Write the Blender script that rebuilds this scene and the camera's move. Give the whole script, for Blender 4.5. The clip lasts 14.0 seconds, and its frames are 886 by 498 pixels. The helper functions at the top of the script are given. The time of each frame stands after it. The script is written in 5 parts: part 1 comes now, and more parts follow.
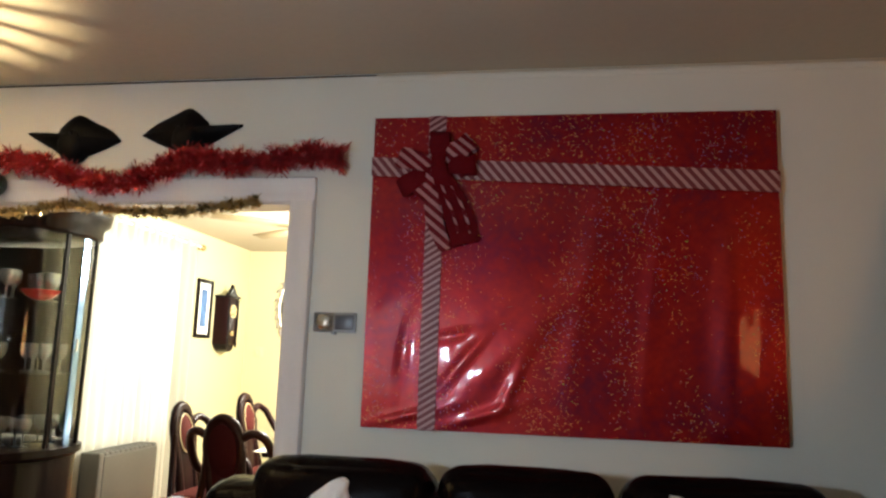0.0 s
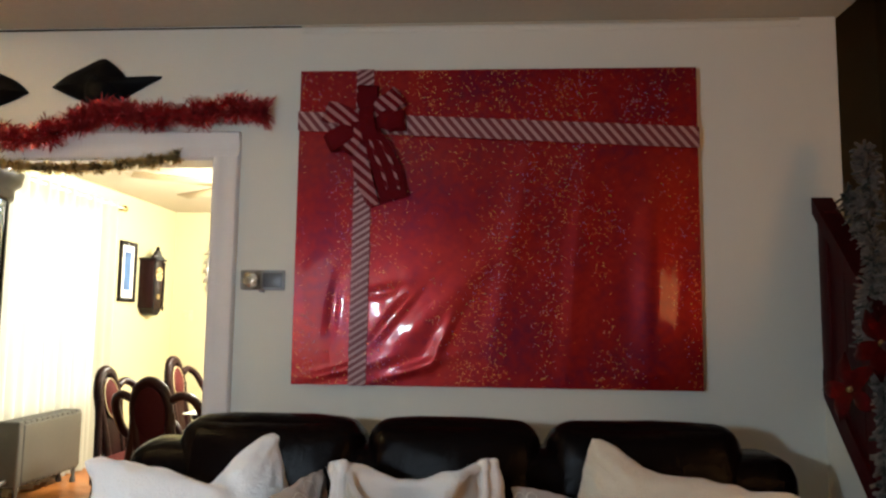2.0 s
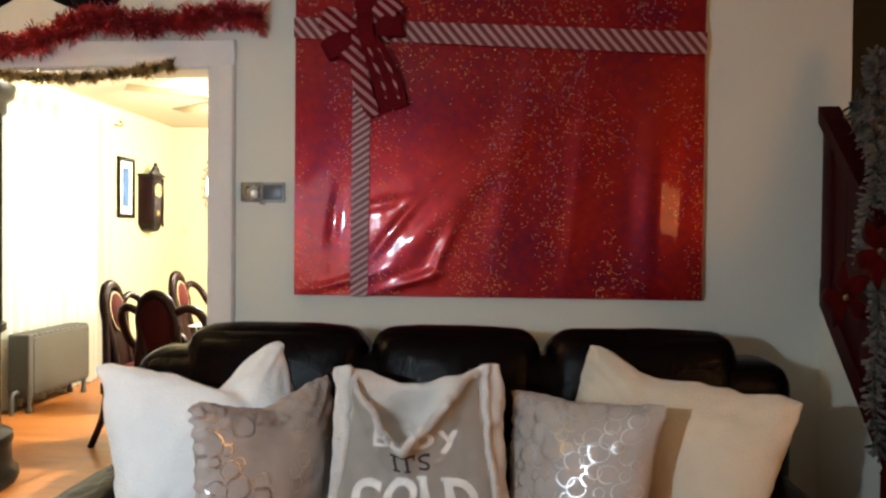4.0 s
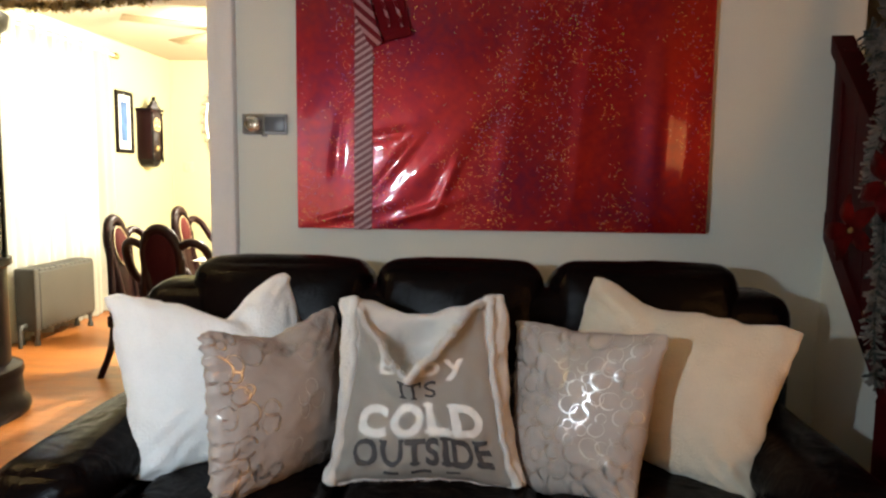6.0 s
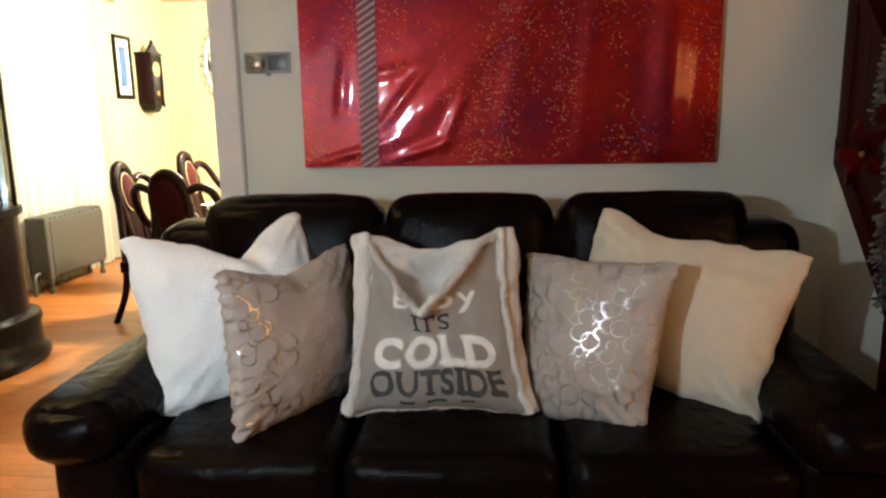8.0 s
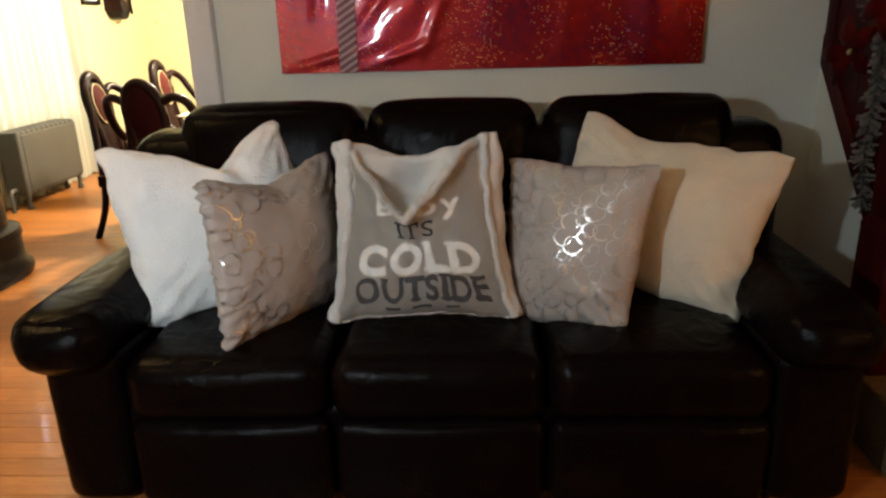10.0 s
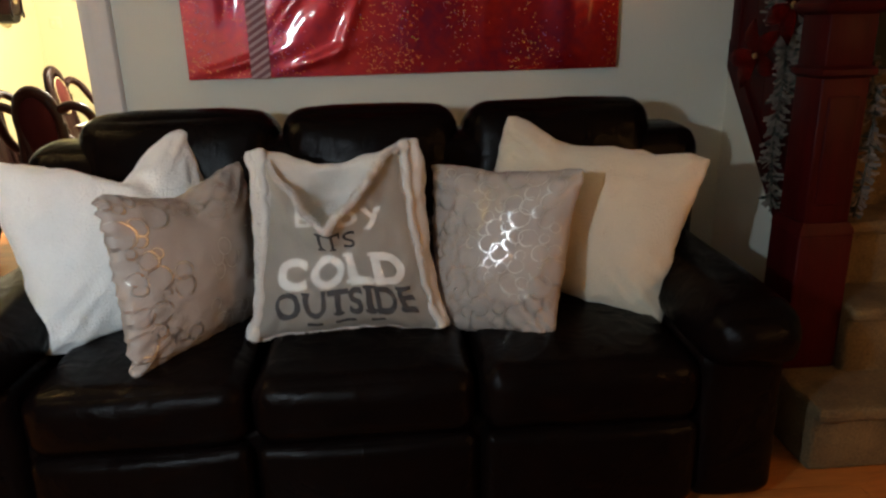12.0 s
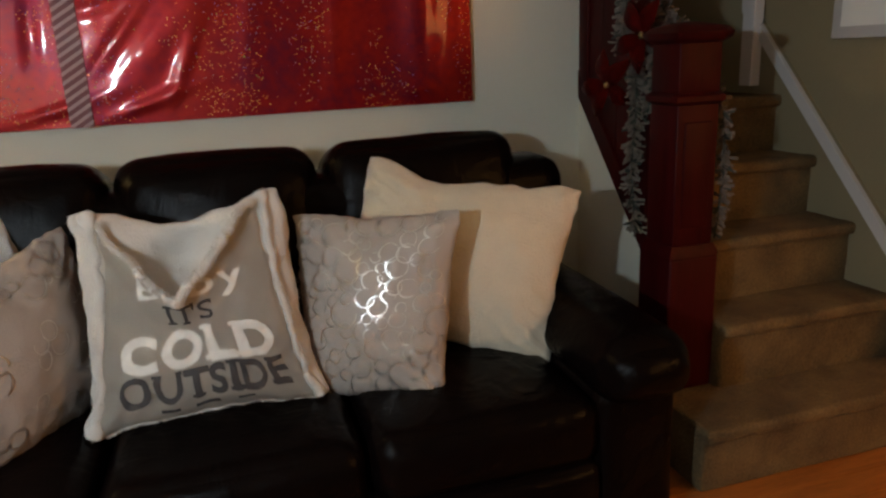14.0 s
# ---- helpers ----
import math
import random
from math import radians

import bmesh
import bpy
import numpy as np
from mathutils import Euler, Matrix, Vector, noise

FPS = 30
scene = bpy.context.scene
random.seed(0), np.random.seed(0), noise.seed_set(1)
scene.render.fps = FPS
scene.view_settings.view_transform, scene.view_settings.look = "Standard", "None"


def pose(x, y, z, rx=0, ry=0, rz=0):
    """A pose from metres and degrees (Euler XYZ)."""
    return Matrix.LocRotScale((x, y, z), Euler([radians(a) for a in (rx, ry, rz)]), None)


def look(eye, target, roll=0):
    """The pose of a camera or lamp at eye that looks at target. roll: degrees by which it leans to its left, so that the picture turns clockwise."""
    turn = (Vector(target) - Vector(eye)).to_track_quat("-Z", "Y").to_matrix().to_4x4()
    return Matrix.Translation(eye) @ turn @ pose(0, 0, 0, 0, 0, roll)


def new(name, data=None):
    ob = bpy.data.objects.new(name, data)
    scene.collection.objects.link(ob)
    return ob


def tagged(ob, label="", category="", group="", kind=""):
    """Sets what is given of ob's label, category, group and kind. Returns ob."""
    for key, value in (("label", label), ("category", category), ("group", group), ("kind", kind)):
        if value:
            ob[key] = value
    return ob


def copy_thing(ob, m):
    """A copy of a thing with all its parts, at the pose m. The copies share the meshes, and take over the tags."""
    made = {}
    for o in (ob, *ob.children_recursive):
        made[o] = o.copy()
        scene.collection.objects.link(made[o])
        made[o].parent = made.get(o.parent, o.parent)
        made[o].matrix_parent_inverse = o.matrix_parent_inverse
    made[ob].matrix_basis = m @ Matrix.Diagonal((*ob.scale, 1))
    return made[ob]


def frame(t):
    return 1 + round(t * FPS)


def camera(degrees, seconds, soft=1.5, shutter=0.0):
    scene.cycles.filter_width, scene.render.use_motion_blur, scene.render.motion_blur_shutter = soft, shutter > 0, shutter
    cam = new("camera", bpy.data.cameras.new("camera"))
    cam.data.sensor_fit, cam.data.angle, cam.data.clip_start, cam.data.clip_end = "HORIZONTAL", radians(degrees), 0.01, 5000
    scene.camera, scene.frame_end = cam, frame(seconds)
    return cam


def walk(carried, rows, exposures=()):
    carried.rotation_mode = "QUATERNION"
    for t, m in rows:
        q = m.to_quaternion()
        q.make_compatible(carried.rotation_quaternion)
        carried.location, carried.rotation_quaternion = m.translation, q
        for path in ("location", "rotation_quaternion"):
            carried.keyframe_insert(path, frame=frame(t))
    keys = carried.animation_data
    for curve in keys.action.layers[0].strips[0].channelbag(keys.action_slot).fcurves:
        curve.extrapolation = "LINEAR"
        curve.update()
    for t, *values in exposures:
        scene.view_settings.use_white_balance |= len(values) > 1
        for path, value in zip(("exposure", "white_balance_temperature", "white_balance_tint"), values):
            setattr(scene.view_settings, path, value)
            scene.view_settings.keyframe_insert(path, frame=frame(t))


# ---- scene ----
cam = camera(64.3, 14.0, soft=2.4)
PATH = [
    (0, (1.013, -2.829, 1.385), (0.698, -0.878, 1.692), 1.9),
    (0.5, (1.027, -2.83, 1.382), (0.754, -0.871, 1.679), 1.5),
    (1, (1.036, -2.829, 1.377), (0.832, -0.859, 1.661), 0.9),
    (1.5, (1.036, -2.825, 1.368), (0.88, -0.848, 1.622), 1.0),
    (2, (1.034, -2.825, 1.362), (0.904, -0.839, 1.565), 0.7),
    (2.5, (1.033, -2.82, 1.355), (0.914, -0.829, 1.502), 1.0),
    (3, (1.033, -2.82, 1.349), (0.917, -0.825, 1.432), 0.6),
    (5.5, (1.015, -2.816, 1.323), (0.877, -0.828, 1.16), 0.7),
    (6, (1.014, -2.818, 1.319), (0.888, -0.832, 1.113), 0.6),
    (6.5, (1.012, -2.82, 1.312), (0.887, -0.84, 1.062), 0.1),
    (7, (1.01, -2.823, 1.311), (0.877, -0.848, 1.019), -0.1),
    (7.5, (1.008, -2.828, 1.308), (0.867, -0.861, 0.976), -0.7),
    (8, (1.003, -2.831, 1.303), (0.861, -0.871, 0.93), -1.0),
    (10.5, (1.005, -2.822, 1.29), (0.945, -0.928, 0.651), -2.0),
    (11, (1.009, -2.812, 1.29), (1.025, -0.918, 0.65), -1.6),
    (11.5, (1.003, -2.798, 1.283), (1.078, -0.898, 0.664), -1.3),
    (12, (0.998, -2.767, 1.284), (1.121, -0.867, 0.674), -1.5),
    (12.5, (0.991, -2.725, 1.278), (1.174, -0.823, 0.686), -1.7),
    (13, (0.988, -2.678, 1.281), (1.266, -0.784, 0.705), -1.7),
    (13.5, (0.985, -2.633, 1.282), (1.379, -0.753, 0.726), -2.1),
    (14, (0.966, -2.59, 1.288), (1.507, -0.741, 0.75), -2.7),
]
walk(cam, [(t, look(eye, target, roll)) for t, eye, target, roll in PATH], [(0, -0.16, 5950, 10), (2.0, -0.14, 6100, 10), (3.0, -0.02, 6200, 10), (6.5, 0.14, 6350, 10), (8.0, 0.06, 6500, 10), (10.5, -0.24, 6750, 10), (12.0, -0.26, 6600, 10), (13.0, -0.08, 6150, 10), (14.0, -0.12, 6800, 10)])


# ---- light ----
world = bpy.data.worlds.new("world")
scene.world = world
world.use_nodes = True
wn, wl = world.node_tree.nodes, world.node_tree.links
sky = wn.new("ShaderNodeTexSky")
sky.sky_type, sky.sun_disc = "NISHITA", False
sky.sun_elevation, sky.sun_rotation = radians(12), radians(200)
wl.new(sky.outputs["Color"], wn["Background"].inputs["Color"])
wn["Background"].inputs["Strength"].default_value = 0.05


def lamp(name, kind, m, watts, colour, size, size_y=0.0):
    data = bpy.data.lights.new(name, kind)
    data.energy, data.color = watts, colour
    if kind == "AREA":
        data.shape, data.size, data.size_y = "RECTANGLE", size, size_y
    else:
        data.shadow_soft_size = size
    ob = new(name, data)
    ob.matrix_world = m
    return ob


WARM, COOL = (1.0, 0.76, 0.40), (0.70, 0.865, 1.0)
# added cool fill for the left, set before an unseen window
lamp("cool_fill_light", "AREA", look((-0.45, -4.12, 1.45), (1.0, 0.0, 1.1)), 5, COOL, 0.8, 0.9)
# cool key light placed from shadows and highlights; its fixture is unknown
lamp("cool_key_light", "POINT", pose(0.12, -2.65, 1.42), 84, COOL, 0.03)
lamp("ceiling_lamp_light", "POINT", pose(-1.5, -1.05, 2.36), 270, WARM, 0.005)
lamp("curtain_window_light", "AREA", look((-2.644, 2.3, 1.45), (0.0, 2.3, 1.45)), 60, (1.0, 0.96, 0.86), 2.4, 1.7)
lamp("dining_light", "POINT", pose(-0.3, 2.75, 2.1), 950, (1.0, 0.93, 0.74), 0.12)

# ---- materials ----


def material(name, colour, rough=0.6, metal=0.0, vary=0.12, scale=6.0, grain=60.0, bump=0.05, second=None, coat=0.0, sheen=0.0):
    """A surface with two scales of variation and a fine relief."""
    mat = bpy.data.materials.new(name)
    mat.use_nodes = True
    n, l = mat.node_tree.nodes, mat.node_tree.links
    b = n["Principled BSDF"]
    co = n.new("ShaderNodeTexCoord")
    big, fine = n.new("ShaderNodeTexNoise"), n.new("ShaderNodeTexNoise")
    big.inputs["Scale"].default_value, big.inputs["Detail"].default_value = scale, 5
    fine.inputs["Scale"].default_value, fine.inputs["Detail"].default_value = grain, 4
    l.new(co.outputs["Object"], big.inputs["Vector"])
    l.new(co.outputs["Object"], fine.inputs["Vector"])
    ramp = n.new("ShaderNodeValToRGB")
    c2 = second or tuple(c * (1 - vary * 2) for c in colour)
    ramp.color_ramp.elements[0].position, ramp.color_ramp.elements[1].position = 0.3, 0.7
    ramp.color_ramp.elements[0].color, ramp.color_ramp.elements[1].color = (*c2, 1), (*colour, 1)
    mixed = n.new("ShaderNodeMath")
    mixed.operation = "MULTIPLY_ADD"
    mixed.inputs[1].default_value = 0.35
    l.new(fine.outputs["Fac"], mixed.inputs[0])
    half = n.new("ShaderNodeMath")
    half.operation = "MULTIPLY"
    half.inputs[1].default_value = 0.65
    l.new(big.outputs["Fac"], half.inputs[0])
    l.new(half.outputs[0], mixed.inputs[2])
    l.new(mixed.outputs[0], ramp.inputs["Fac"])
    l.new(ramp.outputs["Color"], b.inputs["Base Color"])
    b.inputs["Metallic"].default_value = metal
    rr = n.new("ShaderNodeMapRange")
    rr.inputs["To Min"].default_value, rr.inputs["To Max"].default_value = max(rough - 0.1, 0.03), min(rough + 0.1, 1)
    l.new(big.outputs["Fac"], rr.inputs["Value"])
    l.new(rr.outputs["Result"], b.inputs["Roughness"])
    bp = n.new("ShaderNodeBump")
    bp.inputs["Strength"].default_value, bp.inputs["Distance"].default_value = bump, 0.01
    l.new(fine.outputs["Fac"], bp.inputs["Height"])
    l.new(bp.outputs["Normal"], b.inputs["Normal"])
    b.inputs["Coat Weight"].default_value = coat
    b.inputs["Sheen Weight"].default_value = sheen
    return mat


def glass(name, colour=(1, 1, 1), rough=0.02):
    mat = bpy.data.materials.new(name)
    mat.use_nodes = True
    b = mat.node_tree.nodes["Principled BSDF"]
    b.inputs["Base Color"].default_value = (*colour, 1)
    b.inputs["Transmission Weight"].default_value, b.inputs["Roughness"].default_value, b.inputs["IOR"].default_value = 1, rough, 1.45
    return mat


def leather(name, colour):
    mat = material(name, colour, 0.23, vary=0.25, scale=5, grain=160, bump=0.1)
    n, l = mat.node_tree.nodes, mat.node_tree.links
    vor, co = n.new("ShaderNodeTexVoronoi"), n["Texture Coordinate"]
    vor.feature = "DISTANCE_TO_EDGE"
    vor.inputs["Scale"].default_value = 190
    l.new(co.outputs["Object"], vor.inputs["Vector"])
    b2 = n.new("ShaderNodeBump")
    b2.inputs["Strength"].default_value, b2.inputs["Distance"].default_value = 0.15, 0.004
    l.new(vor.outputs["Distance"], b2.inputs["Height"])
    crease = n.new("ShaderNodeTexNoise")
    crease.inputs["Scale"].default_value, crease.inputs["Detail"].default_value, crease.inputs["Distortion"].default_value = 9, 3, 1.2
    l.new(co.outputs["Object"], crease.inputs["Vector"])
    b3 = n.new("ShaderNodeBump")
    n["Principled BSDF"].inputs["Specular IOR Level"].default_value = 0.052
    b3.inputs["Strength"].default_value, b3.inputs["Distance"].default_value = 0.36, 0.02
    l.new(crease.outputs["Fac"], b3.inputs["Height"])
    l.new(b3.outputs["Normal"], b2.inputs["Normal"])
    l.new(b2.outputs["Normal"], n["Bump"].inputs["Normal"])
    return mat


def foil():
    """Red holographic wrapping foil with coloured glints and soft wrinkles."""
    mat = material("red_foil", (0.27, 0.007, 0.007), 0.38, metal=0.55, second=(0.14, 0.002, 0.013), scale=2.4, grain=34, bump=0.03, coat=0.26)
    ramp = mat.node_tree.nodes["Color Ramp"].color_ramp
    ramp.elements[0].position, ramp.elements[1].position = 0.36, 0.64
    ramp.elements[0].color, ramp.elements[1].color = (0.12, 0.002, 0.020, 1), (0.28, 0.009, 0.006, 1)
    crimson = ramp.elements.new(0.5)
    crimson.color = (0.215, 0.004, 0.008, 1)
    mat.node_tree.nodes["Principled BSDF"].inputs["Specular IOR Level"].default_value = 0.22
    n, l = mat.node_tree.nodes, mat.node_tree.links
    b, co = n["Principled BSDF"], n["Texture Coordinate"]
    b.inputs["Coat Roughness"].default_value = 0.07
    vor = n.new("ShaderNodeTexVoronoi")
    vor.inputs["Scale"].default_value = 150
    l.new(co.outputs["Object"], vor.inputs["Vector"])
    sep = n.new("ShaderNodeSeparateColor")
    l.new(vor.outputs["Color"], sep.inputs["Color"])
    patch = n.new("ShaderNodeTexNoise")
    patch.inputs["Scale"].default_value, patch.inputs["Detail"].default_value = 3.0, 3
    stretch = n.new("ShaderNodeMapping")
    stretch.inputs["Scale"].default_value = (1.6, 1.0, 0.55)
    stretch.inputs["Rotation"].default_value = (0, 0.35, 0)
    l.new(co.outputs["Object"], stretch.inputs["Vector"])
    l.new(stretch.outputs["Vector"], patch.inputs["Vector"])
    level = n.new("ShaderNodeMapRange")
    level.inputs["From Min"].default_value, level.inputs["From Max"].default_value = 0.42, 0.64
    level.inputs["To Min"].default_value, level.inputs["To Max"].default_value = 0.99, 0.62
    l.new(patch.outputs["Fac"], level.inputs["Value"])
    on = n.new("ShaderNodeMath")
    on.operation = "GREATER_THAN"
    l.new(sep.outputs["Red"], on.inputs[0])
    l.new(level.outputs["Result"], on.inputs[1])
    near = n.new("ShaderNodeMath")
    near.operation = "LESS_THAN"
    near.inputs[1].default_value = 0.34
    l.new(vor.outputs["Distance"], near.inputs[0])
    both = n.new("ShaderNodeMath")
    both.operation = "MULTIPLY"
    l.new(on.outputs[0], both.inputs[0])
    l.new(near.outputs[0], both.inputs[1])
    # sparkle is painted into the base colour as bright rainbow dots
    hue = n.new("ShaderNodeValToRGB")
    hue.color_ramp.elements[0].color, hue.color_ramp.elements[1].color = (1.0, 0.16, 0.05, 1), (0.42, 0.85, 0.10, 1)
    mid = hue.color_ramp.elements.new(0.5)
    mid.color = (1.0, 0.62, 0.18, 1)
    violet = hue.color_ramp.elements.new(0.88)
    violet.color = (0.28, 0.25, 0.85, 1)
    hue.color_ramp.elements[1].position = 0.4
    l.new(sep.outputs["Green"], hue.inputs["Fac"])
    mix = n.new("ShaderNodeMix")
    mix.data_type = "RGBA"
    l.new(both.outputs[0], mix.inputs["Factor"])
    l.new(n["Color Ramp"].outputs["Color"], mix.inputs["A"])
    l.new(hue.outputs["Color"], mix.inputs["B"])
    l.new(mix.outputs["Result"], b.inputs["Base Color"])
    # every glint is a tiny facet with a tilt of its own
    tilt = n.new("ShaderNodeVectorMath")
    tilt.operation = "SUBTRACT"
    tilt.inputs[1].default_value = (0.5, 0.5, 0.5)
    l.new(vor.outputs["Color"], tilt.inputs[0])
    scaled = n.new("ShaderNodeVectorMath")
    scaled.operation = "SCALE"
    l.new(tilt.outputs["Vector"], scaled.inputs[0])
    l.new(both.outputs[0], scaled.inputs["Scale"])
    add = n.new("ShaderNodeVectorMath")
    l.new(n["Bump"].outputs["Normal"], add.inputs[0])
    l.new(scaled.outputs["Vector"], add.inputs[1])
    unit = n.new("ShaderNodeVectorMath")
    unit.operation = "NORMALIZE"
    smooth = n.new("ShaderNodeMix")
    l.new(both.outputs[0], smooth.inputs["Factor"])
    l.new(n["Map Range"].outputs["Result"], smooth.inputs["A"])
    smooth.inputs["B"].default_value = 0.24
    shine = n.new("ShaderNodeMath")
    shine.operation = "MULTIPLY_ADD"
    shine.inputs[1].default_value, shine.inputs[2].default_value = -0.2, 0.55
    l.new(both.outputs[0], shine.inputs[0])
    l.new(shine.outputs[0], b.inputs["Metallic"])
    l.new(smooth.outputs["Result"], b.inputs["Roughness"])
    l.new(add.outputs["Vector"], unit.inputs[0])
    l.new(unit.outputs["Vector"], b.inputs["Normal"])
    return mat


def stripes(name, tilt, red=(0.13, 0.005, 0.010), white=(0.35, 0.195, 0.19), scale=1.0):
    """Ribbon with slanting stripes, 18 mm apart along its own plane."""
    mat = material(name, red, 0.5, vary=0.1, grain=300, bump=0.1)
    n, l = mat.node_tree.nodes, mat.node_tree.links
    co = n["Texture Coordinate"]
    turn = n.new("ShaderNodeMapping")
    turn.inputs["Rotation"].default_value = (0, radians(tilt), 0)
    l.new(co.outputs["Object"], turn.inputs["Vector"])
    sx = n.new("ShaderNodeSeparateXYZ")
    l.new(turn.outputs["Vector"], sx.inputs["Vector"])
    saw = n.new("ShaderNodeMath")
    saw.operation = "MULTIPLY"
    saw.inputs[1].default_value = 33.0 * scale
    l.new(sx.outputs["X"], saw.inputs[0])
    fr = n.new("ShaderNodeMath")
    fr.operation = "FRACT"
    l.new(saw.outputs[0], fr.inputs[0])
    gt = n.new("ShaderNodeMath")
    gt.operation = "GREATER_THAN"
    gt.inputs[1].default_value = 0.55
    l.new(fr.outputs[0], gt.inputs[0])
    mix = n.new("ShaderNodeMix")
    mix.data_type = "RGBA"
    l.new(gt.outputs[0], mix.inputs["Factor"])
    l.new(n["Color Ramp"].outputs["Color"], mix.inputs["A"])
    mix.inputs["B"].default_value = (*white, 1)
    l.new(mix.outputs["Result"], n["Principled BSDF"].inputs["Base Color"])
    return mat


def wood(name, dark, light, rough, along=(1, 14, 14), scale=2.0, coat=0.0):
    """Wood with grain drawn out along one axis and tone by piece."""
    mat = material(name, light, rough, second=dark, scale=scale, grain=scale * 8, bump=0.04, coat=coat)
    n, l = mat.node_tree.nodes, mat.node_tree.links
    m = n.new("ShaderNodeMapping")
    m.inputs["Scale"].default_value = along
    l.new(n["Texture Coordinate"].outputs["Object"], m.inputs["Vector"])
    info = n.new("ShaderNodeObjectInfo")
    shift = n.new("ShaderNodeVectorMath")
    l.new(m.outputs["Vector"], shift.inputs[0])
    l.new(info.outputs["Random"], shift.inputs[1])
    for t in ("Noise Texture", "Noise Texture.001"):
        l.new(shift.outputs["Vector"], n[t].inputs["Vector"])
    hsv = n.new("ShaderNodeHueSaturation")
    val = n.new("ShaderNodeMapRange")
    val.inputs["To Min"].default_value, val.inputs["To Max"].default_value = 0.88, 1.1
    l.new(info.outputs["Random"], val.inputs["Value"])
    l.new(val.outputs["Result"], hsv.inputs["Value"])
    l.new(n["Color Ramp"].outputs["Color"], hsv.inputs["Color"])
    l.new(hsv.outputs["Color"], n["Principled BSDF"].inputs["Base Color"])
    return mat


M_WALL = material("wall_paint", (0.61, 0.588, 0.505), 0.7, vary=0.03, scale=1.5, grain=120, bump=0.06)
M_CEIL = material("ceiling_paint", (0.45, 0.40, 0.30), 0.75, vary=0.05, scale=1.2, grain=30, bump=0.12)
M_YELLOW = material("yellow_paint", (0.50, 0.47, 0.29), 0.7, vary=0.03, scale=1.5, grain=120, bump=0.05)
M_TRIM = material("white_gloss_paint", (0.62, 0.60, 0.59), 0.35, vary=0.04, scale=5, grain=60, bump=0.03)
M_FLOOR = wood("oak_floor", (0.20, 0.062, 0.012), (0.40, 0.145, 0.033), 0.36, along=(1, 12, 12), scale=3, coat=0.08)
M_LEATHER = leather("dark_leather", (0.0042, 0.0022, 0.0021))
M_CRACK = material("dark_crack", (0.05, 0.04, 0.03), 0.9)
M_FUR = material("cream_plush", (0.94, 0.915, 0.885), 0.95, vary=0.05, scale=14, grain=150, bump=0.5, sheen=0.6)
# creamier than M_FUR, and darkened for the weaker light on the right
M_CREAMDIM = material("dimmed_cream_plush", (0.66, 0.555, 0.415), 0.95, vary=0.06, scale=12, grain=150, bump=0.45, sheen=0.5)
M_LINEN = material("grey_linen", (0.575, 0.515, 0.445), 0.9, vary=0.1, scale=5, grain=400, bump=0.3)
M_TAUPE = material("taupe_satin", (0.42, 0.352, 0.31), 0.55, vary=0.1, scale=5, grain=300, bump=0.2)
M_SILVER = material("silver_print", (0.84, 0.79, 0.75), 0.32, metal=0.92, vary=0.2)
M_INK = material("dark_print", (0.06, 0.053, 0.053), 0.8)
M_WHITEINK = material("white_print", (0.78, 0.745, 0.69), 0.8)
M_MAHOG = wood("mahogany", (0.006, 0.0015, 0.0014), (0.014, 0.003, 0.0026), 0.38, along=(12, 12, 1), scale=3)
M_MAHOG.node_tree.nodes["Principled BSDF"].inputs["Specular IOR Level"].default_value = 0.12
M_REDWOOD = wood("red_stained_wood", (0.020, 0.0010, 0.0012), (0.046, 0.0022, 0.0028), 0.5, along=(12, 12, 1), scale=3)
M_REDWOOD.node_tree.nodes["Principled BSDF"].inputs["Specular IOR Level"].default_value = 0.10
M_BLACKWOOD = wood("black_lacquered_wood", (0.003, 0.002, 0.002), (0.009, 0.005, 0.005), 0.34, along=(12, 12, 1), scale=3, coat=0.15)
M_PANEL = material("maroon_cloth", (0.022, 0.0018, 0.0024), 0.8, grain=200, bump=0.2)
M_PANEL.node_tree.nodes["Principled BSDF"].inputs["Specular IOR Level"].default_value = 0.1
M_PLUSH = material("ivory_plush", (0.66, 0.60, 0.545), 0.95, vary=0.05, scale=9, grain=220, bump=0.5, sheen=0.5)
M_UPHOL = material("red_upholstery", (0.055, 0.009, 0.007), 0.8, vary=0.15, grain=200, bump=0.3)
for m in (M_UPHOL, M_PANEL):
    m.node_tree.nodes["Principled BSDF"].inputs["Specular IOR Level"].default_value = 0.08
M_CARPET = material("worn_carpet", (0.20, 0.128, 0.052), 1.0, second=(0.075, 0.046, 0.018), scale=7, grain=120, bump=0.8)
M_CARPET.node_tree.nodes["Color Ramp"].color_ramp.elements[0].position = 0.38
M_FOIL = foil()
M_RIB_H = stripes("ribbon_across", 40)
M_RIB_V = stripes("ribbon_down", 122, red=(0.12, 0.005, 0.009), white=(0.36, 0.19, 0.19), scale=1.3)
M_BOW = stripes("bow_ribbon", 50, red=(0.12, 0.004, 0.008), white=(0.32, 0.15, 0.15), scale=0.9)
M_BOWDARK = material("dark_red_velvet", (0.10, 0.003, 0.006), 0.8, grain=200, bump=0.2)
for m in (M_BOW, M_BOWDARK):
    m.node_tree.nodes["Principled BSDF"].inputs["Specular IOR Level"].default_value = 0.06
M_TINSEL = material("red_tinsel", (0.86, 0.16, 0.18), 0.24, metal=0.85, vary=0.3, scale=30)
M_GOLD = material("gold_tinsel", (0.55, 0.40, 0.16), 0.28, metal=0.7, vary=0.35, scale=30)
M_BLACK = material("black_cloth", (0.0022, 0.002, 0.0025), 0.5, grain=200, bump=0.2)
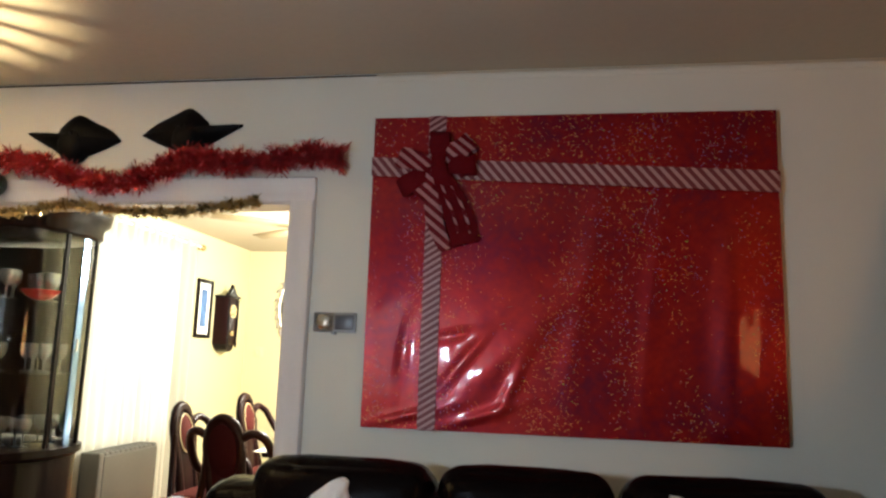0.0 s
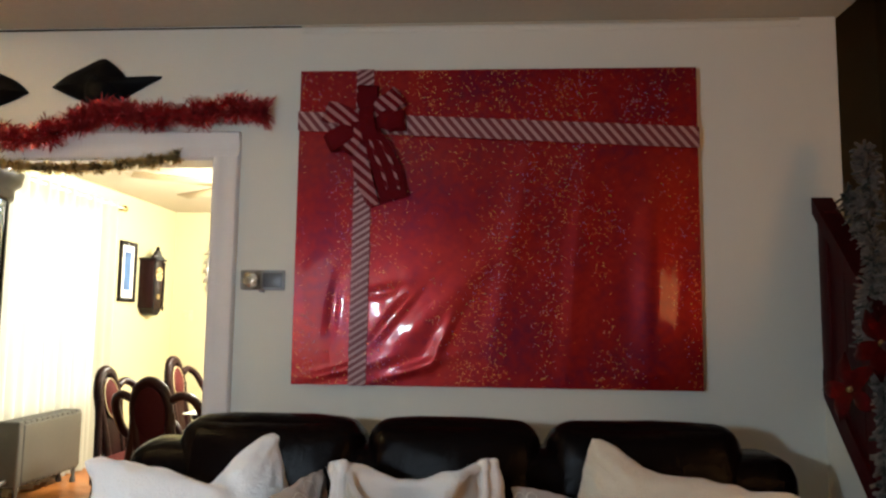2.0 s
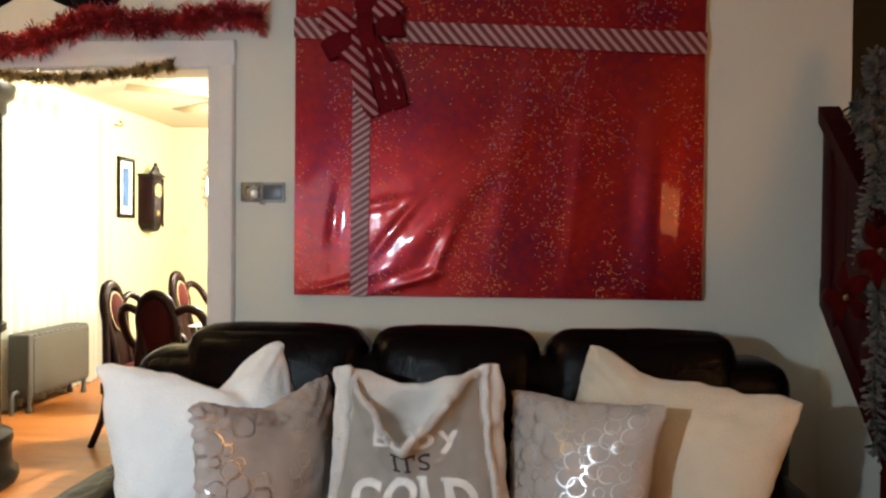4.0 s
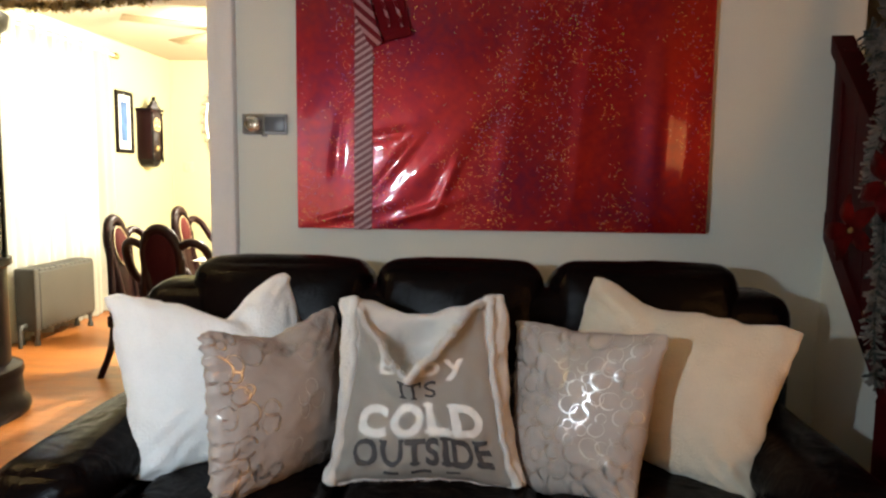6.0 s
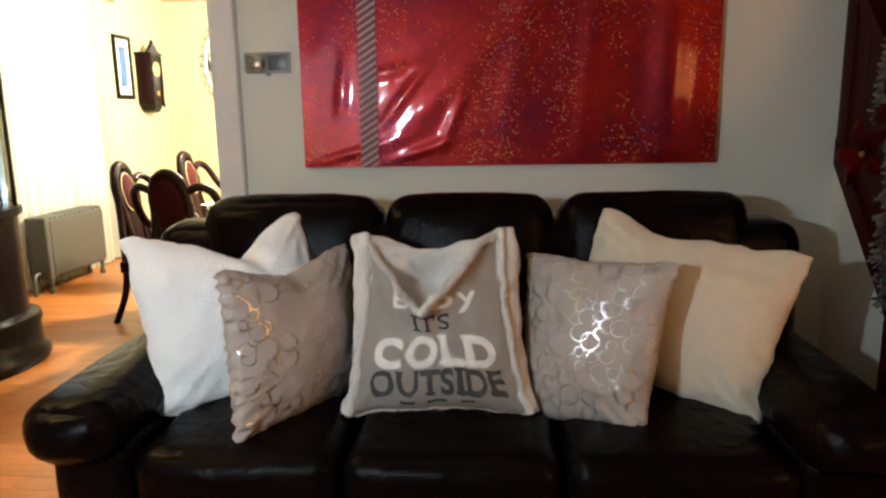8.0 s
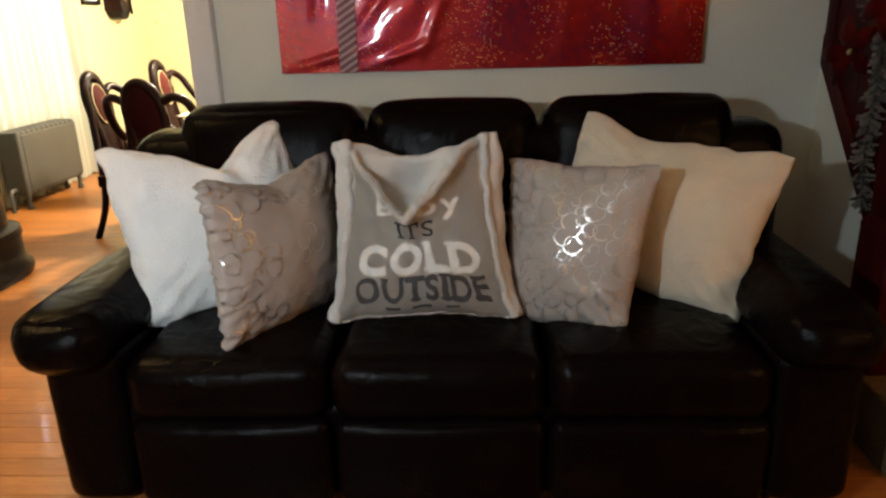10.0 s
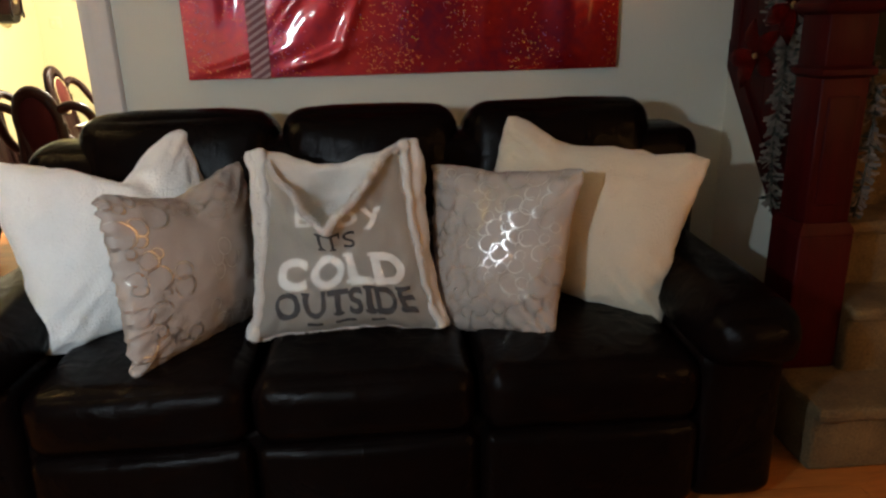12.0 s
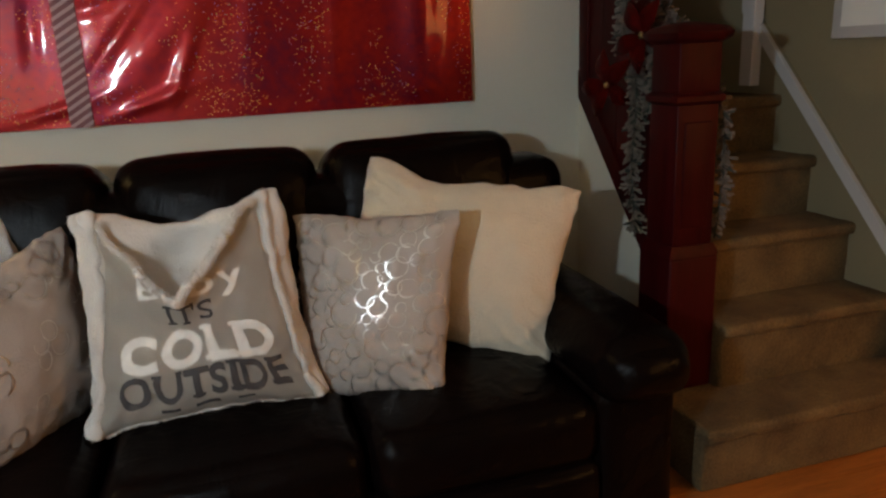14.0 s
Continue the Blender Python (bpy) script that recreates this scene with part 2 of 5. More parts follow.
M_BLACK.node_tree.nodes["Principled BSDF"].inputs["Specular IOR Level"].default_value = 0.07
M_GREY = material("grey_enamel", (0.30, 0.30, 0.30), 0.4, metal=0.4)
M_CLEAR = glass("clear_glass")
M_CLEAR.node_tree.nodes["Principled BSDF"].inputs["IOR"].default_value = 1.33
M_RAD = material("silver_radiator_paint", (0.055, 0.052, 0.046), 0.5, metal=0.1, vary=0.12, scale=8, bump=0.1)
M_CURTAIN = material("sheer_curtain", (0.46, 0.445, 0.38), 0.85, vary=0.03, grain=300, bump=0.1)
cn, clk = M_CURTAIN.node_tree.nodes, M_CURTAIN.node_tree.links
through_cloth, cloth_mix = cn.new("ShaderNodeBsdfTranslucent"), cn.new("ShaderNodeMixShader")
through_cloth.inputs["Color"].default_value = (0.86, 0.85, 0.80, 1)
clk.new(cn["Principled BSDF"].outputs["BSDF"], cloth_mix.inputs[1])
clk.new(through_cloth.outputs["BSDF"], cloth_mix.inputs[2])
clk.new(cloth_mix.outputs["Shader"], cn["Material Output"].inputs["Surface"])
M_CHROME = material("bright_metal", (0.7, 0.7, 0.7), 0.12, metal=1.0)
M_MAT = material("white_card", (0.85, 0.85, 0.83), 0.8, vary=0.02)
M_BLUE = material("blue_print", (0.10, 0.22, 0.48), 0.7, second=(0.03, 0.05, 0.12), scale=7)
M_IVORY = material("ivory_plastic", (0.62, 0.54, 0.34), 0.4)
M_PINE = material("pine_needles", (0.045, 0.05, 0.036), 0.8, vary=0.3)
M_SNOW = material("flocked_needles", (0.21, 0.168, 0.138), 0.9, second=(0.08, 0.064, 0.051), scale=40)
M_REDSHINE = material("red_glitter", (0.20, 0.003, 0.004), 0.15, metal=0.85, vary=0.3, scale=60, grain=300, bump=0.5)
M_CLOTH = material("white_tablecloth", (0.62, 0.60, 0.54), 0.9, grain=200, bump=0.1)
M_MIRROR = material("mirror_silver", (0.9, 0.9, 0.9), 0.03, metal=1.0, vary=0.0, bump=0.0)
M_FANBLADE = material("fan_blade_oak", (0.35, 0.27, 0.15), 0.5)
# stairwell tan, also used on unseen walls to hold down bounced light
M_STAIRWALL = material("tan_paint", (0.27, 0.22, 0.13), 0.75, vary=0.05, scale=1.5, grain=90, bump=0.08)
M_SHADE = material("lamp_shade_cloth", (0.80, 0.70, 0.50), 0.9)

# ---- mesh helpers ----


def part(name, bm, mat, parent=None, label="", smooth=True, m=None):
    """Link a bmesh as one mesh object, under a thing or a part."""
    data = bpy.data.meshes.new(name)
    bmesh.ops.recalc_face_normals(bm, faces=bm.faces)
    for f in bm.faces:
        f.smooth = smooth
    bm.to_mesh(data)
    bm.free()
    data.materials.append(mat)
    ob = new(name, data)
    if smooth:
        data.set_sharp_from_angle(angle=radians(50))
    if parent:
        ob.parent = parent
    if m is not None:
        ob.matrix_basis = m
    return tagged(ob, label)


def thing(name, label, category, m=None, group="", kind=""):
    ob = new(name)
    if m is not None:
        ob.matrix_basis = m
    return tagged(ob, label, category, group, kind)


def setting(name, bm, mat, label="", smooth=False, category=""):
    ob = part(name, bm, mat, smooth=smooth)
    return tagged(ob, label, category, kind="structure")


def box(bm, lo, hi, bevel=0.0, m=None):
    """A box from corner to corner, with bevelled edges."""
    c = [(a + b) / 2 for a, b in zip(lo, hi)]
    s = [b - a for a, b in zip(lo, hi)]
    made = bmesh.ops.create_cube(bm, size=1, matrix=Matrix.LocRotScale(c, None, s))["verts"]
    if bevel:
        edges = list({e for v in made for e in v.link_edges})
        out = bmesh.ops.bevel(bm, geom=edges, offset=bevel, segments=2, affect="EDGES", profile=0.5)
        made = list({v for f in out["faces"] for v in f.verts} | {v for v in made if v.is_valid})
    if m is not None:
        bmesh.ops.transform(bm, matrix=m, verts=[v for v in made if v.is_valid])
    return bm


def boxed(lo, hi, bevel=0.0, m=None):
    return box(bmesh.new(), lo, hi, bevel, m)


def rbox(bm, lo, hi, r, puff=(0, 0, 0), wrinkle=0.0, seed=0.0, inner=5):
    """A padded box: rounded edges of radius r, faces swollen by puff, and soft wrinkles."""
    lo, hi = Vector(lo), Vector(hi)
    steps = []
    for i in range(3):
        rr = min(r, (hi[i] - lo[i]) * 0.499)
        a = [lo[i] + rr * (1 - math.cos(k * math.pi / 10)) for k in range(5)]
        mid = [lo[i] + rr + (hi[i] - lo[i] - 2 * rr) * k / inner for k in range(inner + 1)]
        b = [hi[i] - rr * (1 - math.cos(k * math.pi / 10)) for k in range(4, -1, -1)]
        steps.append(a + mid + b)
    cache = {}

    def vert(p):
        key = tuple(round(c, 5) for c in p)
        if key not in cache:
            q = Vector(p)
            core = Vector([min(max(q[i], lo[i] + min(r, (hi[i] - lo[i]) * 0.499)), hi[i] - min(r, (hi[i] - lo[i]) * 0.499)) for i in range(3)])
            d = q - core
            if d.length > 1e-9:
                q = core + d.normalized() * min(r, min((hi - lo)) * 0.499)
            u = [2 * (p[i] - lo[i]) / (hi[i] - lo[i]) - 1 for i in range(3)]
            for i in range(3):
                j, k = (i + 1) % 3, (i + 2) % 3
                q[i] += puff[i] * u[i] * (1 - u[j] ** 2) * (1 - u[k] ** 2)
            if wrinkle:
                q += noise.noise_vector(Vector(p) * 7 + Vector((seed, 0, 0))) * wrinkle
                q += noise.noise_vector(Vector(p) * 19 + Vector((seed, 9, 0))) * wrinkle * 0.4
            cache[key] = bm.verts.new(q)
        return cache[key]

    for i in range(3):
        j, k = (i + 1) % 3, (i + 2) % 3
        for side in (lo[i], hi[i]):
            for a in range(len(steps[j]) - 1):
                for b in range(len(steps[k]) - 1):
                    quad = []
                    for da, db in ((0, 0), (1, 0), (1, 1), (0, 1)):
                        p = [0, 0, 0]
                        p[i], p[j], p[k] = side, steps[j][a + da], steps[k][b + db]
                        quad.append(vert(p))
                    if len(set(quad)) == 4:
                        try:
                            bm.faces.new(quad)
                        except ValueError:
                            pass
    return bm


def lathe(bm, profile, segs=20, m=None, square=0.0):
    """Turn a profile of (radius, height) round z. square: 0 round, above it the plan grows boxy."""
    rings = []
    for rad, z in profile:
        ring = []
        for k in range(segs):
            a = 2 * math.pi * k / segs
            c, s = math.cos(a), math.sin(a)
            grow = 1 / (abs(c) ** (2 + square) + abs(s) ** (2 + square)) ** (1 / (2 + square))
            ring.append(bm.verts.new((rad * c * grow, rad * s * grow, z)))
        rings.append(ring)
    for a, b in zip(rings, rings[1:]):
        for k in range(segs):
            bm.faces.new((a[k], a[(k + 1) % segs], b[(k + 1) % segs], b[k]))
    bm.faces.new(rings[0][::-1])
    bm.faces.new(rings[-1])
    if m is not None:
        bmesh.ops.transform(bm, matrix=m, verts=[v for r in rings for v in r])
    return bm


def tube(bm, pts, rad, segs=8, flat=1.0, closed=False):
    """A round or flattened bar along points; rad is a number or one for each point."""
    pts = [Vector(p) for p in pts]
    rads = rad if isinstance(rad, (list, tuple)) else [rad] * len(pts)
    rings, side = [], None
    count = len(pts)
    for i, p in enumerate(pts):
        ahead = pts[(i + 1) % count] if closed or i + 1 < count else p
        back = pts[i - 1] if closed or i else p
        t = (ahead - back).normalized()
        if side is None:
            side = t.orthogonal().normalized()
        side = (side - t * side.dot(t)).normalized()
        up = t.cross(side)
        rings.append([bm.verts.new(p + (side * math.cos(2 * math.pi * k / segs) + up * flat * math.sin(2 * math.pi * k / segs)) * rads[i]) for k in range(segs)])
    pairs = list(zip(rings, rings[1:])) + ([(rings[-1], rings[0])] if closed else [])
    for a, b in pairs:
        for k in range(segs):
            bm.faces.new((a[k], a[(k + 1) % segs], b[(k + 1) % segs], b[k]))
    if not closed:
        bm.faces.new(rings[0][::-1])
        bm.faces.new(rings[-1])
    return bm


def curve_pts(keys, n):
    """n points along a smooth curve through the keys."""
    keys = [Vector(k) for k in keys]
    out = []
    for i in range(n):
        s = i / (n - 1) * (len(keys) - 1)
        k = min(int(s), len(keys) - 2)
        f = s - k
        a, b, c, d = keys[max(k - 1, 0)], keys[k], keys[k + 1], keys[min(k + 2, len(keys) - 1)]
        out.append(0.5 * ((2 * b) + (c - a) * f + (2 * a - 5 * b + 4 * c - d) * f * f + (3 * b - a - 3 * c + d) * f ** 3))
    return out


def prism(bm, outline, axis, lo, hi):
    """An outline of (a, b) pairs drawn out along x, y or z."""
    def at(a, b, c):
        return {"x": (c, a, b), "y": (a, c, b), "z": (a, b, c)}[axis]
    one = [bm.verts.new(at(a, b, lo)) for a, b in outline]
    two = [bm.verts.new(at(a, b, hi)) for a, b in outline]
    n = len(outline)
    for k in range(n):
        bm.faces.new((one[k], one[(k + 1) % n], two[(k + 1) % n], two[k]))
    bm.faces.new(one[::-1])
    bm.faces.new(two)
    return bm


def glowing(name, colour, strength):
    mat = bpy.data.materials.new(name)
    mat.use_nodes = True
    b = mat.node_tree.nodes["Principled BSDF"]
    b.inputs["Base Color"].default_value = (0.8, 0.75, 0.6, 1)
    b.inputs["Emission Color"].default_value, b.inputs["Emission Strength"].default_value = (*colour, 1), strength
    return mat


M_LITSHADE = glowing("lit_lamp_shade", (1.0, 0.48, 0.15), 10.0)
M_BLACKWOOD.node_tree.nodes["Principled BSDF"].inputs["Specular IOR Level"].default_value = 0.05

# ---- structure ----
CEIL = 2.6
setting("floor", boxed((-2.8, -4.35, -0.12), (4.35, 5.35, -0.012)), M_FLOOR, "worn honey-coloured oak floor of narrow boards")
wn_bm = bmesh.new()
box(wn_bm, (-2.65, 0.0, -0.05), (-1.9, 0.14, CEIL))
box(wn_bm, (-1.9, 0.0, 2.03), (-0.103, 0.14, CEIL))
box(wn_bm, (-0.103, 0.0, -0.05), (2.42, 0.14, CEIL))
setting("wall_north", wn_bm, M_WALL, "cream painted plaster wall with a wide doorway")
# west, south and east walls stand unseen; their tan cuts the bounced light
setting("wall_west", boxed((-2.8, -4.2, -0.05), (-2.65, 0.0, CEIL)), M_STAIRWALL, "unseen plaster wall, tan to keep bounce light low")
ws = bmesh.new()
box(ws, (-2.8, -4.35, -0.05), (-0.95, -4.2, CEIL))
box(ws, (0.05, -4.35, -0.05), (4.4, -4.2, CEIL))
box(ws, (-0.95, -4.35, -0.05), (0.05, -4.2, 0.9))
box(ws, (-0.95, -4.35, 2.0), (0.05, -4.2, CEIL))
setting("wall_south", ws, M_STAIRWALL, "unseen plaster wall with the added window, tan to cut bounce")
setting("wall_east", boxed((4.2, -4.2, -0.05), (4.35, -1.1, CEIL)), M_STAIRWALL, "unseen plaster wall, tan to keep bounce light low")
setting("wall_stair_front", boxed((3.07, -1.2, -0.05), (4.35, -1.09, CEIL)), M_STAIRWALL, "unseen plaster wall, tan to keep bounce light low beside the stairs")
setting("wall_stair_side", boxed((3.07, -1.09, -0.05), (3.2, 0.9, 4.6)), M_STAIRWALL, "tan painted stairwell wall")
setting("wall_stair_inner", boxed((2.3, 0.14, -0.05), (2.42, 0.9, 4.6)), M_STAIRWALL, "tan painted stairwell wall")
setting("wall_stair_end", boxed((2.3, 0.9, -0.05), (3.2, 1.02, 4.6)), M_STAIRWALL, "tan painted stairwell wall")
setting("wall_dining_west", boxed((-2.8, 0.0, -0.05), (-2.65, 5.2, CEIL)), M_YELLOW, "pale yellow painted wall")
setting("wall_dining_north", boxed((-2.8, 5.2, -0.05), (1.4, 5.35, CEIL)), M_YELLOW, "pale yellow painted wall")
setting("wall_dining_east", boxed((1.4, 0.14, -0.05), (1.52, 5.35, CEIL)), M_YELLOW, "pale yellow painted wall")
setting("dining_wall_face", boxed((-0.1, 0.14, -0.05), (1.4, 0.15, CEIL)), M_YELLOW, "pale yellow painted wall")
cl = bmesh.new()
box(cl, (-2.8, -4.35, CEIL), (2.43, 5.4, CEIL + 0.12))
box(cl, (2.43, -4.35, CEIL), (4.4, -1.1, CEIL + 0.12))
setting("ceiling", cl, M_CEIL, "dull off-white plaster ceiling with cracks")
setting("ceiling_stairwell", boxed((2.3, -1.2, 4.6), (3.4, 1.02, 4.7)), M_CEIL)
setting("wall_stairwell_upper", boxed((2.3, -1.2, CEIL + 0.12), (3.4, -1.1, 4.6)), M_WALL)
setting("wall_stairwell_upper_side", boxed((2.31, -1.1, CEIL + 0.12), (2.43, 0.14, 4.6)), M_WALL)
setting("cornice", prism(bmesh.new(), [(0.0, 2.560), (-0.004, 2.560), (-0.008, 2.568), (-0.008, 2.578), (-0.004, 2.586), (0.0, 2.586)], "x", 0.245, 2.28), M_WALL, "small plaster moulding along the ceiling", smooth=True)

setting("trim_ceiling_gap", boxed((-2.65, -0.006, 2.588), (0.24, 0.0, 2.5945), 0.001), M_CRACK, "dark gap between wall and ceiling")
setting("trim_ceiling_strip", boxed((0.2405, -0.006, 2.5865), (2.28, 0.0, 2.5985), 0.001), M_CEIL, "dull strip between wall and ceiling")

# door casing with a stepped profile
def casing_profile(w):
    return [(0, 0), (0, -0.016), (0.012, -0.022), (w * 0.3, -0.018), (w * 0.6, -0.022), (w * 0.8, -0.03), (w - 0.006, -0.032), (w, -0.026), (w, 0)]
setting("trim_doorway_side", prism(bmesh.new(), [(-0.108 + a, b) for a, b in casing_profile(0.108)], "z", 0.0, 2.03), M_TRIM, "white glossy painted door casing", smooth=True)
setting("trim_doorway_head", prism(bmesh.new(), [(b, 2.026 + a) for a, b in casing_profile(0.108)], "x", -1.9, 0.0), M_TRIM, "white glossy painted door casing", smooth=True)
setting("trim_doorway_jamb", boxed((-0.118, -0.002, 0), (-0.1035, 0.145, 2.03), 0.002), M_TRIM, "white painted door jamb")
setting("trim_doorway_soffit", boxed((-1.9, -0.002, 2.018), (-0.118, 0.145, 2.0295), 0.002), M_TRIM)
setting("baseboard", boxed((0.0, -0.018, 0), (2.3, 0.0, 0.16), 0.005), M_TRIM, "white painted baseboard")

# unseen window, added behind the camera to go with the cool fill
win = bmesh.new()
for lo, hi in (((-0.95, -4.3, 0.9), (-0.88, -4.22, 2.0)), ((-0.02, -4.3, 0.9), (0.05, -4.22, 2.0)), ((-0.88, -4.3, 0.9), (-0.02, -4.22, 0.97)), ((-0.88, -4.3, 1.93), (-0.02, -4.22, 2.0)), ((-0.88, -4.28, 1.42), (-0.02, -4.24, 1.47))):
    box(win, lo, hi, 0.004)
setting("added_window", win, M_TRIM, "unseen white sash window added for the cool fill light")

# ---- stairs ----
RISE, GOING, STEPS = 0.213, 0.203, 5
stairs = tagged(new("staircase"), "narrow steep staircase covered in worn beige carpet", "staircase", kind="structure")
NOSE = [(-1.075 + GOING * i, RISE * (i + 1)) for i in range(STEPS)]
for i, (y, z) in enumerate(NOSE):
    far = y + GOING + 0.04 if i + 1 < STEPS else 0.9
    b = bmesh.new()
    rbox(b, (2.36 if i else 2.16, y, z - RISE - (0.02 if i else 0)), (3.07, far, z), 0.02, wrinkle=0.004, seed=y * 5, inner=9)
    step = part("step", b, M_CARPET, stairs)
    part("nosing", rbox(bmesh.new(), (2.362 if i else 2.158, y - 0.026, z - 0.042), (3.069, y + 0.05, z + 0.003), 0.019, wrinkle=0.004, seed=y * 9, inner=9), M_CARPET, step)
    if i == 0:
        part("step_return", rbox(bmesh.new(), (2.16, y + 0.18, 0), (2.40, -0.62, z - 0.002), 0.02, wrinkle=0.003, inner=4), M_CARPET, stairs)
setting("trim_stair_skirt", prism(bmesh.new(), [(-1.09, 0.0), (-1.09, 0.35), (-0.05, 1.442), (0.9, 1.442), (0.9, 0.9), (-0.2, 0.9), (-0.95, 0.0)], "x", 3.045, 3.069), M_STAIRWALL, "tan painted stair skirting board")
setting("trim_stair_moulding", prism(bmesh.new(), [(-1.09, 0.300), (-1.09, 0.362), (-0.05, 1.454), (-0.05, 1.392)], "x", 3.026, 3.0445), M_TRIM, "white moulding along the stair skirting")
setting("trim_landing_post", boxed((3.0, -0.16, 1.10), (3.044, -0.09, 2.9), 0.004), M_TRIM, "white painted landing door casing")
setting("wall_stringer", prism(bmesh.new(), [(0.0, 0.0), (0.0, 1.08), (-0.70, 0.335), (-0.70, 0.0)], "x", 2.318, 2.334), M_WALL, "cream stair side wall")

# ---- sofa ----
sofa = thing("sofa", "dark brown leather reclining three-seat sofa with padded arms", "sofa", pose(0.92, -0.22, 0))
# local frame: x from the middle, y from the back (front is -y), z up


def sofa_part(name, lo, hi, r, puff=(0, 0, 0), wrinkle=0.004, m=None, parent=None, mat=None, label=""):
    b = rbox(bmesh.new(), lo, hi, r, puff, wrinkle, seed=lo[0] * 3 + lo[2])
    if m is not None:
        bmesh.ops.transform(b, matrix=m, verts=b.verts)
    return part(name, b, mat or M_LEATHER, parent or sofa, label)


sofa_part("base", (-1.06, -0.93, 0.012), (1.06, -0.08, 0.30), 0.03, wrinkle=0.002)
sofa_part("back_frame", (-1.12, -0.27, 0.06), (1.118, 0.0, 0.945), 0.10)
lean = Matrix.Translation((0, -0.28, 0.46)) @ Matrix.Rotation(radians(-11), 4, "X") @ Matrix.Translation((0, 0.28, -0.46))
edges_b = (-0.95, -0.30, 0.30, 0.955)
for k in range(3):
    a, c = edges_b[k] + 0.006, edges_b[k + 1] - 0.006
    top = sofa_part("back_cushion", (a, -0.34, 0.66), (c, -0.05, 1.04), 0.085, (0.0, 0.035, 0.015), 0.006, lean)
    sofa_part("lumbar_cushion", (a, -0.37, 0.36), (c, -0.08, 0.69), 0.08, (0, 0.03, 0), 0.006, lean, top)
edges_s = (-0.875, -0.315, 0.262, 0.85)
for k in range(3):
    a, c = edges_s[k] + 0.004, edges_s[k + 1] - 0.004
    seat = sofa_part("seat_cushion", (a, -0.99, 0.27), (c, -0.20, 0.455), 0.06, (0.0, 0.012, 0.02), 0.005)
    sofa_part("footrest_pad", (a, -0.985, 0.018), (c, -0.90, 0.275), 0.035, (0, 0.02, 0), 0.004, None, seat)
for s in (-1, 1):
    inner, outer = (0.84, 1.075) if s > 0 else (0.885, 1.125)
    lo, hi = sorted((s * inner, s * outer))
    arm = sofa_part("arm", (lo + (0.03 if s < 0 else 0), -0.97, 0.010), (hi, -0.10, 0.47), 0.05, (0.015, 0.0, 0), 0.004)
    sofa_part("arm_pad", (lo - (0.02 if s < 0 else 0.01), -1.03, 0.42), (hi + (0.02 if s > 0 else 0.005), -0.14, 0.60), 0.085, (0.01, 0.02, 0.02), 0.007, None, arm)
for x in (-1.0, 1.0):
    for y in (-0.88, -0.08):
        part("foot", lathe(bmesh.new(), [(0.03, 0.0), (0.035, 0.006), (0.03, 0.03)], 12, Matrix.Translation((x, y, 0))), M_BLACKWOOD, sofa)

# ---- pillows ----


def cushion_point(u, v, s, side=1):
    """A point of a stuffed square, u and v from -1 to 1, on its front (side 1) or back (-1)."""
    w, h, pinch = s["w"], s["h"], s["pinch"]
    x = w / 2 * u * (1 - pinch * (1 - v * v)) * (1 - s.get("taper", 0) * v)
    z = h / 2 * v * (1 - pinch * (1 - u * u))
    full = s.get("full", 0.42)
    d = s["t"] * side * (max((1 - u * u), 0) ** full) * (max((1 - v * v), 0) ** full)
    corner = 1 - 0.06 * (u * u * v * v) ** 5 + s.get("ear", 0) * (u * u * v * v) ** 3
    x, z = x * corner, z * corner
    # the upper edge sinks between the corners, deepest at u0, with a fold that runs down from there
    u0, deep, spread, fold = s.get("sink", (0, 0, 1, 0))
    up = max(v, 0)
    z -= deep * math.exp(-(abs(u - u0) / spread) ** 1.5) * (1 - u * u) * up ** 2
    if fold:
        off = u - u0 - 0.35 * (1 - up)
        d -= side * fold * math.exp(-(off / 0.10) ** 2) * up ** 1.5 * (1 - v ** 8)
        d += side * 0.5 * fold * math.exp(-((off + 0.24) / 0.16) ** 2) * up * (1 - v ** 8)
    d -= s.get("dent", 0) * math.exp(-(u / 0.36) ** 2 - ((v - 0.56) / 0.34) ** 2)
    inside = (1 - u * u) * (1 - v * v)
    d += 0.016 * noise.noise(Vector((x * 6 + w * 77, z * 6, h * 31))) * inside
    # creases that run out of the corners, and seams gathered in small scallops
    rim = max(abs(u), abs(v))
    for cu, cv, size in s.get("creases", ()):
        near = math.exp(-((u - cu) ** 2 + (v - cv) ** 2) / 0.32)
        d += side * size * near * math.sin(26 * (u * cv * 0.8 - v * cu) + 5 * noise.noise(Vector((x * 5, z * 5, 3)))) * (1 - rim ** 10)
    gather = s.get("gather", 0) * (2.4 if u < 0 and abs(u) > abs(v) else 1) * rim ** 14
    if gather:
        x += gather * math.sin(v * 38) * (1 if abs(u) > abs(v) else 0)
        z += gather * math.sin(u * 34) * (1 if abs(v) >= abs(u) else 0)
        d += gather * 1.4 * math.sin((v if abs(u) > abs(v) else u) * 46)
    p = Vector((x, -d, z))
    q = p * 9 + Vector((s["seed"], 0, s["seed"]))
    amount = s["rough"] * (1 + abs(u) * abs(v))
    return p + noise.noise_vector(q) * amount * 1.6 + noise.noise_vector(q * 2.7) * amount


